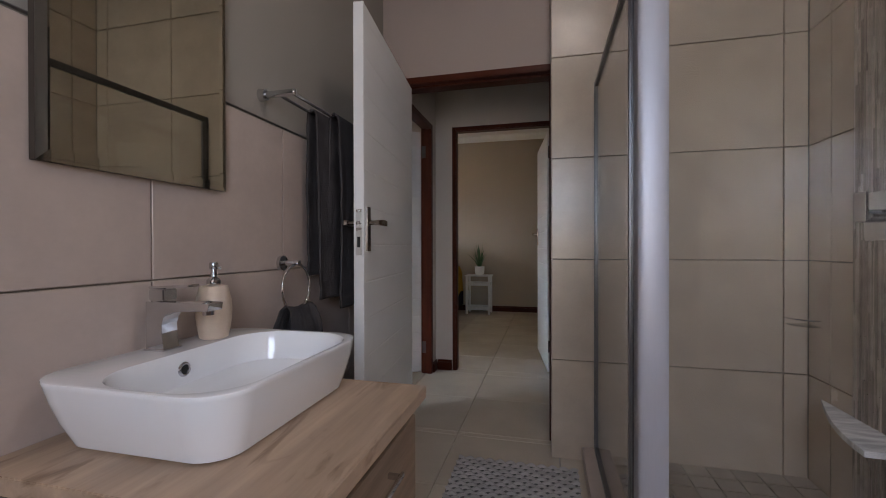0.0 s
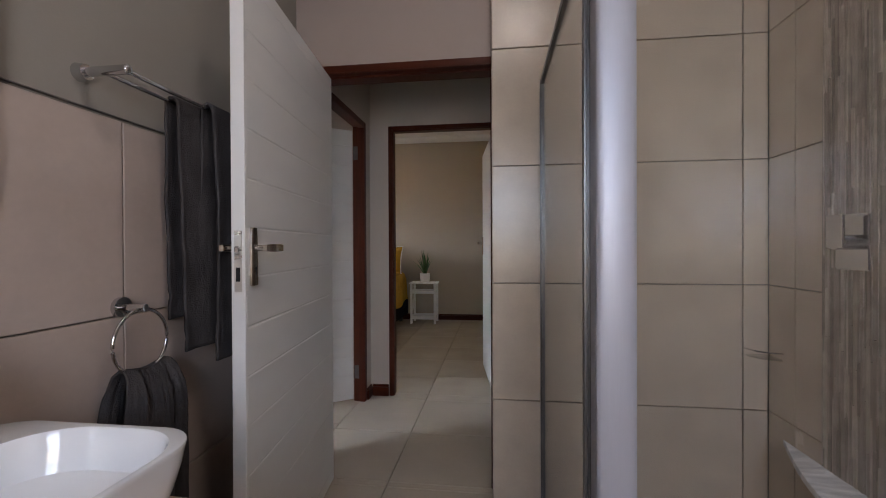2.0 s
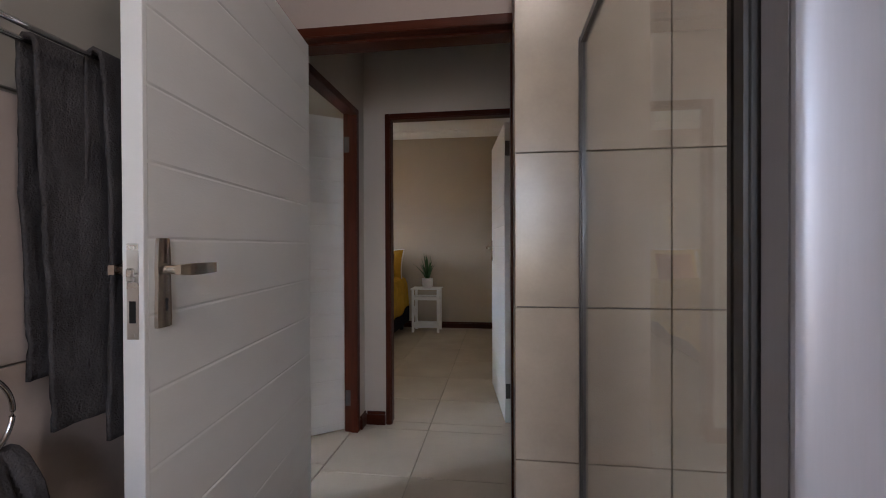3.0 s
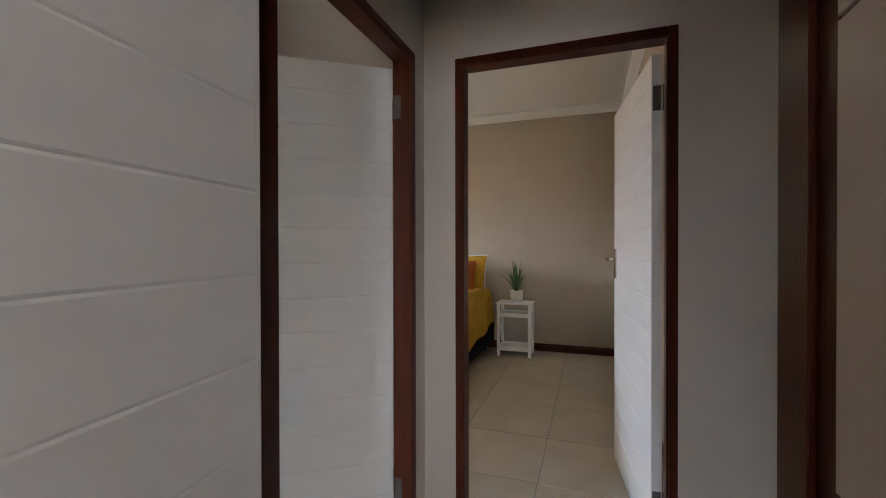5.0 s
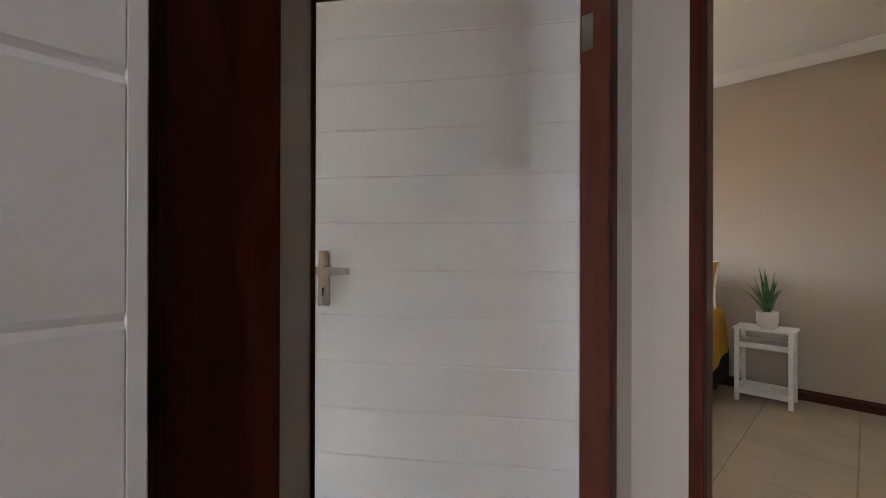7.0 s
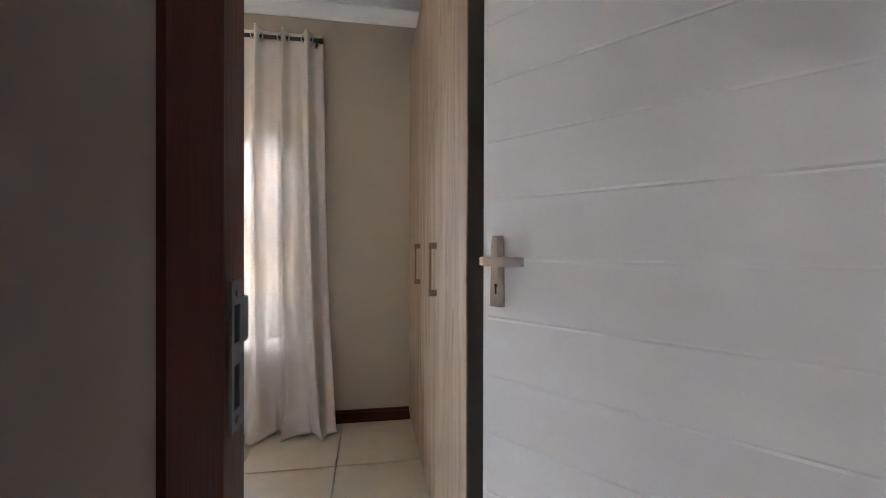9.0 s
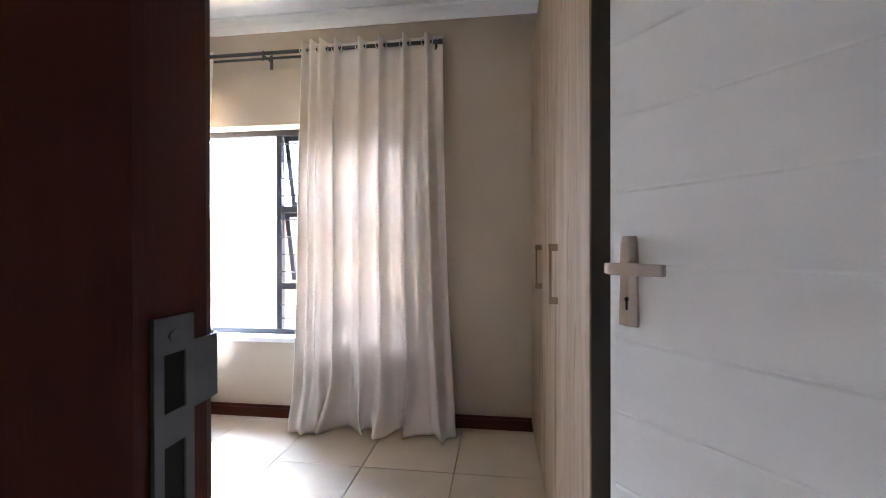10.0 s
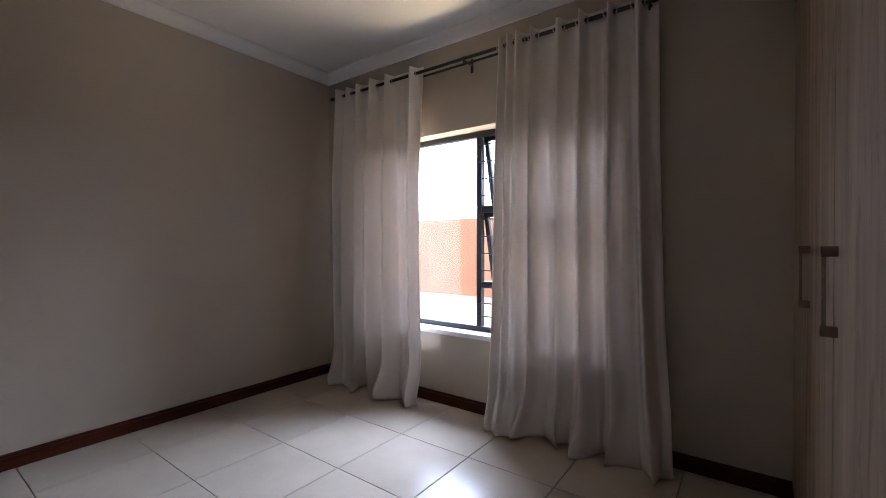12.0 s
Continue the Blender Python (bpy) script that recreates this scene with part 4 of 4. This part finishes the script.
for z in (1.62, 1.75, 1.88, 2.01, 1.05, 1.18, 1.31, 1.44, 0.70, 0.80):
    part("burglar_bar", rod(bmesh.new(), (FX1 + 0.012, MUL + 0.01, z), (FX1 + 0.012, WY1 - 0.02, z), 0.005, 8), BLACK, w2)
part("window_sill", box(bmesh.new(), FX1, W2 + 0.012, WY0, WY1, WZ0 - 0.03, WZ0 + 0.004, 0.004, 2), CEIL, w2, "white painted window sill")

# ---- bedroom two: curtain rod and curtains ----
rodthing = thing("curtain_rod", "black double curtain rod on wall brackets", "curtain rod")
CX, CZ = W2 + 0.10, 2.595
part("rod", rod(bmesh.new(), (CX, -0.52, CZ), (CX, 2.193, CZ), 0.0125, 16), BLACK, rodthing, "", True)
part("rod", rod(bmesh.new(), (CX - 0.055, -0.48, CZ - 0.012), (CX - 0.055, 2.16, CZ - 0.012), 0.009, 14), BLACK, rodthing, "", True)
for y in (-0.52, 2.193):
    part("finial", lathe(bmesh.new(), [(0.004, -0.016), (0.017, -0.014), (0.017, 0.014), (0.004, 0.016)], 16), BLACK, rodthing, "", True).matrix_basis = pose(CX, y, CZ, 90, 0, 0)
for y in (-0.46, 0.945, 2.165):
    bm = box(bmesh.new(), W2, W2 + 0.006, y - 0.012, y + 0.012, CZ - 0.075, CZ + 0.03, 0.002)
    box(bm, W2 + 0.006, CX + 0.016, y - 0.006, y + 0.006, CZ - 0.026, CZ - 0.014, 0.002)
    box(bm, CX + 0.012, CX + 0.018, y - 0.006, y + 0.006, CZ - 0.06, CZ + 0.012, 0.002)
    part("bracket", bm, BLACK, rodthing)


def curtain(ridges, y0, y1, y0b, y1b, seed, label):
    """An eyelet curtain: tube-like ridges before the rod with hollows behind it, fuller below, gathering on the floor."""
    c = thing("curtain", label, "curtain", group="linen curtains of the window")
    top = CZ + 0.050
    span = y1 - y0
    rel = [(r - y0) / span for r in ridges]

    def at(u, v):
        q = v
        low = min(1.0, q * 3)
        foot = max(0.0, (q - 0.86) / 0.14)
        x, crowd = 0.0, 0.0
        for k, r in enumerate(rel):
            r += 0.012 * q * math.sin(3.1 * k + seed + 2.2 * q) + 0.020 * foot * math.sin(5.3 * k + 2 * seed)
            sig = (0.0150 + 0.0050 * math.sin(2.4 * k + seed) + (0.007 + 0.004 * math.sin(4.7 * k + seed)) * low + 0.010 * foot) / span
            d = (u - r) / sig
            b = 1.0 / (1.0 + abs(d) ** 3.2)
            x += b * (0.088 + 0.010 * math.sin(1.9 * k + seed) + 0.040 * low + 0.018 * low * math.sin(3.7 * k + 2 * seed) + 0.018 * foot * math.sin(2.9 * k + seed))
        x += low * 0.045 * math.exp(-((1 - u) / 0.045) ** 2)
        x = CX - 0.034 + min(x, 0.165)
        # small drag folds between the ridges, growing downwards
        x += low * (0.014 * math.sin(37 * u + seed + 1.3 * q) + 0.009 * math.sin(71 * u + 3 * seed))
        x += 0.010 * q * fold(u * 6, seed)
        ya = y0 + (y0b - y0) * q ** 4
        yb = y1 + (y1b - y1) * (0.45 * q + 0.55 * q ** 4)
        y = ya + (yb - ya) * u
        z = top - q * (top - 0.006)
        if foot > 0:
            w = noise.noise((u * 7.0, seed, 0.4))
            w2 = noise.noise((u * 15.0, seed + 3, 1.7))
            x += foot * 0.05 * math.exp(-((u - 0.88) / 0.12) ** 2) + foot ** 2 * (0.085 + 0.10 * w + 0.03 * w2)
            y += foot ** 1.6 * (0.034 * math.sin(26 * u + seed) + 0.022 * math.sin(61 * u + 2 * seed) + 0.05 * w2) * min(1.0, 8 * (1 - u), 8 * u + 0.2)
            # cloth folds back under itself where it meets the floor
            tuck = max(0.0, foot - 0.72) / 0.28
            x -= tuck ** 2 * (0.045 + 0.03 * w)
            z = max(0.006 + 0.012 * tuck * max(0.0, w), z + 0.05 * foot ** 2 * max(0.0, 0.2 + w2) * (1 - tuck))
        return max(x, W2 + 0.022), y, z
    cl = part("cloth", sheet(bmesh.new(), at, int(span / 0.0042), 120), LINEN, c, "", True)
    thicken(cl, 0.0016)
    for k, r in enumerate(ridges):
        for sg in (-1, 1):
            bm = tube(bmesh.new(), [(0.021 * math.cos(a), 0, 0.021 * math.sin(a)) for a in [2 * math.pi * i / 20 for i in range(20)]], 0.0042, 6, True)
            o = part("eyelet", bm, STEEL, c, "", True)
            o.matrix_basis = pose(CX, r + sg * 0.019, CZ, 0, 0, sg * 62)
    return c


curtain([-0.40, -0.28, -0.155, 0.03, 0.20, 0.455], -0.43, 0.535, -0.40, 0.58, 1.7, "cream linen eyelet curtain beside the window")
curtain([1.250, 1.312, 1.382, 1.480, 1.650, 1.792, 1.955, 2.105], 1.225, 2.205, 1.16, 2.305, 4.2, "cream linen eyelet curtain pooling on the floor tiles")

# ---- bedroom two: wardrobe ----
WF, WX0, WX1, WH = 2.792, -1.751, W2, 2.56
wr = thing("wardrobe", "pale wood-effect built-in wardrobe with steel handles", "wardrobe")
part("body", boxes((WX1 + 0.004, WX0 - 0.018, WF + 0.02, P1 - 0.004, 0.0, WH)), CARCASS, wr)
part("end_panel", box(bmesh.new(), WX0 - 0.018, WX0, WF + 0.004, P1 - 0.004, 0.0, WH, 0.001), CARCASS, wr, "dark brown end panel")
xs = [WX0, -2.37, -2.977, WX1 + 0.004]
for k in range(3):
    d_ = part("door", box(bmesh.new(), xs[k + 1] + 0.0015, xs[k] - 0.0015, WF, WF + 0.018, 0.06, WH - 0.004, 0.0015, 2), OAK_UP, wr, "pale wood-grain door")
    if k < 2:
        hx_ = xs[k + 1] + (0.062 if k == 0 else 0.075)
        bm = box(bmesh.new(), hx_ - 0.006, hx_ + 0.006, WF - 0.030, WF - 0.022, 1.02, 1.24, 0.001)
        for z in (1.02, 1.216):
            box(bm, hx_ - 0.008, hx_ + 0.008, WF - 0.032, WF, z, z + 0.026, 0.001)
        part("handle", bm, NICKEL, d_, "brushed square bar handle")
part("plinth", boxes((WX1 + 0.004, WX0 - 0.018, WF + 0.016, WF + 0.02, 0.0, 0.06)), OAK_UP, wr)

# ---- bedroom one: bed ----
bed = thing("bed", "double bed with mustard duvet on black base", "bed")
BX0, BX1, BY0, BY1 = -2.62, -1.24, 4.72, 6.70
part("base", box(bmesh.new(), BX0, BX1, BY0, BY1, 0.10, 0.38, 0.02, 3), DARK_BASE, bed, "black fabric bed base")
for x in (BX0 + 0.1, BX1 - 0.1):
    for y in (BY0 + 0.1, BY1 - 0.1):
        part("leg", rod(bmesh.new(), (x, y, 0), (x, y, 0.10), 0.03, 14), BLACK, bed)
part("mattress", box(bmesh.new(), BX0 + 0.05, BX1 - 0.05, BY0, BY1, 0.38, 0.66, 0.04, 4), WHITE_CLOTH, bed, "white mattress", True)
part("headboard", box(bmesh.new(), BX0 + 0.05, BX1 - 0.05, BY1 + 0.005, B1 - 0.02, 0.1, 0.70, 0.02, 3), DARK_BASE, bed, "", True)


def duvet():
    prof = [(-0.80, 0.34), (-0.79, 0.50), (-0.775, 0.66), (-0.735, 0.742), (-0.66, 0.775), (-0.4, 0.79), (0, 0.795), (0.4, 0.79), (0.66, 0.775), (0.735, 0.742), (0.775, 0.66), (0.79, 0.50), (0.80, 0.34)]
    n = len(prof) - 1

    def at(u, v):
        f = u * n * 0.99999
        i = int(f)
        k = f - i
        x = prof[i][0] * (1 - k) + prof[i + 1][0] * k
        z = prof[i][1] * (1 - k) + prof[i + 1][1] * k
        y = BY0 - 0.06 + v * (6.68 - BY0)
        w = noise.noise((x * 3.2, y * 2.6, 0.3)) * 0.022 + noise.noise((x * 8 + 2, y * 7, 1.3)) * 0.010
        side = 1 if abs(x) > 0.74 else 0
        z -= side * max(0.0, 0.66 - z) / 0.32 * 0.13 * (1 - v)
        return (BX0 + BX1) / 2 + x * 0.885 + (w * (1 if x > 0 else -1) if side else 0), y + w * 0.5, z + (w if not side else 0.02 * math.sin(y * 9))
    return at


dv = part("duvet", sheet(bmesh.new(), duvet(), 72, 60), MUSTARD, bed, "rumpled mustard duvet", True)
thicken(dv, 0.03, -1.0)


def pillow(w, h, t, m, mat, label, piping=None):
    p = thing("pillow", label, "pillow", m)
    def side(sg):
        def at(u, v):
            a, b = 2 * u - 1, 2 * v - 1
            puff = max(0, (1 - a ** 4) * (1 - b ** 4)) ** 0.55
            pinch = 1 - 0.05 * (1 - abs(b)) * abs(a) - 0.0
            return a * w / 2 * (1 - 0.07 * (1 - b * b)), sg * t / 2 * puff + 0.006 * noise.noise((a * 3, b * 3, sg)), b * h / 2 * (1 - 0.07 * (1 - a * a)) * pinch
        return at
    bm = sheet(bmesh.new(), side(1), 20, 20)
    sheet(bm, side(-1), 20, 20)
    bmesh.ops.remove_doubles(bm, verts=bm.verts, dist=0.012)
    part("cover", bm, mat, p, "", True)
    if piping:
        pts = []
        for k in range(80):
            s = k / 20
            i, f = int(s), 2 * (s - int(s)) - 1
            a, b = ((f, -1), (1, f), (-f, 1), (-1, -f))[i]
            pts.append((a * w / 2 * (1 - 0.07 * (1 - b * b)), 0, b * h / 2 * (1 - 0.07 * (1 - a * a))))
        part("piping", tube(bmesh.new(), pts, 0.010, 8, True), piping, p, "white piped edge", True)
    return p


pillow(0.66, 0.46, 0.17, pose(-1.62, 6.50, 0.935, -18, 0, 0), MUSTARD, "mustard pillow with white edge against headboard", WHITE_CLOTH)
pillow(0.66, 0.46, 0.17, pose(-2.28, 6.50, 0.935, -18, 0, 0), MUSTARD, "mustard pillow with white edge against headboard", WHITE_CLOTH)
pillow(0.44, 0.42, 0.14, pose(-1.60, 6.31, 0.90, -24, 0, 6), RUST, "small rust-orange scatter cushion on the bed")

# ---- bedroom one: added ceiling light, unseen, for warm fill ----
cl2 = thing("ceiling_light", "added round warm ceiling light, out of view, filling the yellow bedroom", "ceiling light", pose(-1.27, 5.22, CEIL_Z))
part("rim", lathe(bmesh.new(), [(0.120, 0), (0.127, -0.004), (0.127, -0.025), (0.120, -0.029), (0.116, -0.025), (0.116, -0.002)], 36), STEEL, cl2, "brushed steel rim", True)
part("diffuser", lathe(bmesh.new(), [(0.115, -0.02), (0.110, -0.040), (0.09, -0.055), (0.05, -0.066), (0.002, -0.07)], 36), WARM_OPAL, cl2, "glowing opal diffuser", True)
window_light("ceiling_lamp", (-1.27, 5.22, CEIL_Z - 0.08), (-1.27, 5.22, 0), 0.2, 0.2, 0.26, (1.0, 0.76, 0.42))

# ---- bedroom one: side table and plant ----
st = thing("side_table", "white painted slatted side table beside the bed", "side table", pose(-0.955, 6.545, 0))
TW, TD, TH = 0.195, 0.145, 0.612
for x in (-TW + 0.018, TW - 0.018):
    for y in (-TD + 0.018, TD - 0.018):
        part("leg", box(bmesh.new(), x - 0.016, x + 0.016, y - 0.016, y + 0.016, 0, TH - 0.016, 0.002), WHITE_WOOD, st)
part("tabletop", box(bmesh.new(), -TW - 0.012, TW + 0.012, -TD - 0.012, TD + 0.012, TH - 0.016, TH, 0.003, 2), WHITE_WOOD, st)
for z, h in ((0.46, 0.035), (0.075, 0.04)):
    part("shelf", boxes((-TW + 0.004, TW - 0.004, -TD + 0.004, TD - 0.004, z + 0.01, z + 0.02)), WHITE_WOOD, st)
    for y in (-TD + 0.006, TD - 0.018):
        part("shelf_rail", box(bmesh.new(), -TW + 0.034, TW - 0.034, y, y + 0.012, z - 0.01, z + h, 0.001), WHITE_WOOD, st)
    for x in (-TW + 0.006, TW - 0.018):
        part("shelf_rail", box(bmesh.new(), x, x + 0.012, -TD + 0.034, TD - 0.034, z - 0.01, z + h, 0.001), WHITE_WOOD, st)
for x in (-TW + 0.018, TW - 0.018):
    for s in (1, -1):
        part("cross_brace", rod(bmesh.new(), (x, -s * (TD - 0.03), 0.12), (x, s * (TD - 0.03), 0.44), 0.007, 8), WHITE_WOOD, st)

pl_ = thing("potted_plant", "spiky green aloe in a round white pot", "potted plant", pose(-0.945, 6.545, TH))
part("pot", lathe(bmesh.new(), [(0.045, 0), (0.06, 0.004), (0.072, 0.03), (0.076, 0.07), (0.077, 0.125), (0.079, 0.135), (0.072, 0.136), (0.070, 0.118), (0.002, 0.117)]), POT, pl_, "round white pot", True)
part("soil", lathe(bmesh.new(), [(0.002, 0.112), (0.069, 0.114), (0.05, 0.121), (0.002, 0.124)]), SOIL, pl_)
rng = random.Random(5)
for k in range(13):
    az = k * 2.4 + rng.uniform(-0.2, 0.2)
    lean = 0.06 + 0.038 * k + rng.uniform(-0.05, 0.05)
    L = rng.uniform(0.29, 0.40) * (1 - 0.014 * k)
    bm = bmesh.new()
    rings = []
    for i in range(9):
        s = i / 8
        w = 0.025 * (1 - s ** 1.6) * (0.75 + 0.7 * s * (1 - s) * 2) + 0.0006
        ang = lean * (0.7 + 0.6 * s)
        r = 0.012 + L * s * math.sin(ang)
        z = 0.112 + L * s * math.cos(ang)
        ring_ = []
        for a, b in ((-1, 0.25), (0, -0.45), (1, 0.25), (0, 0.0)):
            ring_.append(bm.verts.new((math.cos(az) * (r - b * w) - math.sin(az) * a * w, math.sin(az) * (r - b * w) + math.cos(az) * a * w, z)))
        rings.append(ring_)
    for a, b in zip(rings, rings[1:]):
        for i in range(4):
            bm.faces.new((a[i], a[(i + 1) % 4], b[(i + 1) % 4], b[i]))
    bm.faces.new(rings[0]), bm.faces.new(rings[-1])
    part("leaf", bm, ALOE, pl_, "", True)

HAZE = bpy.data.materials.new("bright_sky_haze")
HAZE.use_nodes = True
_b = HAZE.node_tree.nodes["Principled BSDF"]
_b.inputs["Base Color"].default_value = (0, 0, 0, 1)
_b.inputs["Specular IOR Level"].default_value = 0.0
_b.inputs["Emission Color"].default_value, _b.inputs["Emission Strength"].default_value = (0.76, 0.88, 1.0, 1), 6.0
setting("backdrop", boxes((-58.2, -58.0, -130, 58, -0.2, 45)), HAZE, "bright hazy white sky beyond the garden", "sky")
# ---- outside ----
setting("ground", boxes((-60, 60, -132, 60, -0.45, -0.20)), PAVING, "pale sunlit paving outside the windows", "ground")
gw = setting("garden_wall", boxes((-11.2, -11.0, -20, 14, -0.2, 2.0)), PLASTER_OUT, "sunlit terracotta plastered garden wall", "wall")
tagged(make("gate_post", box(bmesh.new(), -10.6, -10.35, -1.9, -1.65, -0.2, 1.75, 0.02), BLACK), "dark slender gate post by the garden wall", "post")

shrub = thing("shrub", "small green shrub showing over the garden wall", "shrub", pose(-12.2, -2.1, -0.2))
part("trunk", tube(bmesh.new(), [(0, 0, 0), (0.04, 0.02, 0.8), (-0.02, 0.05, 1.5), (0.05, 0.0, 2.1)], [0.06, 0.05, 0.035, 0.015], 8), CARCASS, shrub)
rng = random.Random(3)
bm = bmesh.new()
for k in range(420):
    a, rr_, h = rng.uniform(0, 6.28), rng.uniform(0, 0.55) ** 0.8, rng.uniform(1.5, 2.45)
    rr_ *= 1 - abs(h - 1.95) / 0.9
    p = Vector((rr_ * math.cos(a), rr_ * math.sin(a), h))
    m = Euler((rng.uniform(0, 6), rng.uniform(0, 6), rng.uniform(0, 6))).to_matrix()
    l_, w_ = rng.uniform(0.05, 0.09), rng.uniform(0.015, 0.03)
    q = [bm.verts.new(p + m @ Vector(c)) for c in ((-l_, 0, 0), (0, -w_, 0.008), (l_, 0, 0), (0, w_, 0.008))]
    bm.faces.new(q)
tagged(part("crown", bm, LEAF, shrub), kind="stuff")

# ---- tiles ----
def tile_piece(name, sx, sy, t, mat, parent, chamfer=0.0015):
    """One flat tile: face at z = 0, centre at the origin."""
    bm = bmesh.new()
    hx, hy = sx / 2, sy / 2
    lo = [bm.verts.new((a * hx, b * hy, -t)) for a, b in ((-1, -1), (1, -1), (1, 1), (-1, 1))]
    mi = [bm.verts.new((a * hx, b * hy, -chamfer)) for a, b in ((-1, -1), (1, -1), (1, 1), (-1, 1))]
    hi = [bm.verts.new((a * (hx - chamfer), b * (hy - chamfer), 0)) for a, b in ((-1, -1), (1, -1), (1, 1), (-1, 1))]
    bm.faces.new(hi)
    for k in range(4):
        j = (k + 1) % 4
        bm.faces.new((lo[k], lo[j], mi[j], mi[k])), bm.faces.new((mi[k], mi[j], hi[j], hi[k]))
    return part(name, bm, mat, parent)


SHARED = {}


def lay(parent, m, x0, x1, y0, y1, jx, jy, px, py, gap, mat, name="tile", t=0.011):
    """Tiles over a rectangle of the plane m, with joints at jx + k * px and jy + k * py."""
    def cuts(a, b, j, p):
        k = math.ceil((a - j) / p + 1e-6)
        c = [a]
        while j + k * p < b - 1e-6:
            c.append(j + k * p)
            k += 1
        return c + [b]
    cx, cy = cuts(x0, x1, jx, px), cuts(y0, y1, jy, py)
    for a, b in zip(cx, cx[1:]):
        for c, d in zip(cy, cy[1:]):
            sx, sy = round(b - a - gap, 4), round(d - c - gap, 4)
            if sx < 0.01 or sy < 0.01:
                continue
            key = (sx, sy, mat.name, t)
            if key in SHARED:
                o = new(name, SHARED[key])
                o.parent = parent
            else:
                o = tile_piece(name, sx, sy, t, mat, parent)
                SHARED[key] = o.data
            o.matrix_basis = m @ Matrix.Translation(((a + b) / 2, (c + d) / 2, 0))


wall = {o.name: o for o in bpy.data.objects}
P = 0.503
# left wall: local x along +y of the room, local y up
M_WEST = Matrix(((0, 0, 1, BX), (1, 0, 0, 0), (0, 1, 0, 0), (0, 0, 0, 1)))
lay(wall["wall_west_bathroom"], M_WEST, -1.25, 2.19, 0, 1.49, 0.683, 0.982, 0.517, P, 0.004, WALL_TILE)
# shower back wall
M_BACK = Matrix(((1, 0, 0, 0), (0, 0, -1, SHY), (0, 1, 0, 0), (0, 0, 0, 1)))
lay(wall["wall_shower_back"], M_BACK, 0.12, SHX, 0, CEIL_Z, 1.122, 0.998, 0.517, P, 0.004, SHOWER_TILE)
M_REVEAL = Matrix(((0, 0, -1, 0.12), (-1, 0, 0, 0), (0, 1, 0, 0), (0, 0, 0, 1)))
lay(wall["wall_shower_back"], M_REVEAL, -DW0, -SHY - 0.011, 0, CEIL_Z, 0, 0.998, 0.517, P, 0.004, WALL_TILE, t=0.008)
# shower side wall: tiles either side of an upright band of thin sticks
M_EAST = Matrix(((0, 0, -1, SHX), (-1, 0, 0, 0), (0, 1, 0, 0), (0, 0, 0, 1)))
lay(wall["wall_east_bathroom"], M_EAST, -SHY, -1.768, 0, CEIL_Z, -1.90, 0.998, 0.517, P, 0.004, SHOWER_TILE)
lay(wall["wall_east_bathroom"], M_EAST, -1.488, -1.085, 0, CEIL_Z, -0.97, 0.998, 0.517, P, 0.004, SHOWER_TILE)
lay(wall["wall_east_bathroom"], M_EAST, -1.085, 1.25, 0, 1.49, -0.97, 0.998, 0.517, P, 0.004, WALL_TILE)
rng = random.Random(11)
bm = bmesh.new()
y = 1.490
while y < 1.764:
    w = rng.choice((0.005, 0.007, 0.009, 0.013))
    z = -rng.uniform(0, 0.3)
    while z < CEIL_Z:
        h = rng.choice((0.16, 0.24, 0.32, 0.42))
        d = rng.uniform(0.0, 0.004)
        box(bm, SHX - 0.001 - d, SHX + 0.012, y, min(y + w - 0.0015, 1.766), max(z, 0) + 0.001, min(z + h, CEIL_Z) - 0.0005)
        z += h
    y += w
sticks = part("mosaic_sticks", bm, STICK, wall["wall_east_bathroom"], "brown and beige stick mosaic band")
tagged(sticks, kind="stuff")
# shower floor
M_FLOOR = Matrix.Identity(4)
lay(bpy.data.objects["shower_floor"], Matrix.Translation((0, 0, 0.042)), 0.40, SHX, 1.15, SHY, 0.40, 1.15, 0.102, 0.1, 0.006, MOSAIC_FLOOR, t=0.009)
# floors
FT = 0.5545
fl = bpy.data.objects["floor"]
lay(fl, M_FLOOR, BX, SHX, -1.25, DW0, -0.393, 2.788, FT, FT, 0.0045, FLOOR_TILE)
lay(fl, M_FLOOR, PX - 0.05, PASS_E, DW0, P1 + 0.06, -0.393, 2.788, FT, FT, 0.0045, FLOOR_TILE)
lay(fl, M_FLOOR, -3.70, 0.28, P1 + 0.06, B1, -0.393, 2.788, FT, FT, 0.0045, FLOOR_TILE)
lay(fl, M_FLOOR, W2, PX - 0.05, S2, P1, -2.992, 0.768, 0.530, 0.5215, 0.0045, FLOOR_TILE)
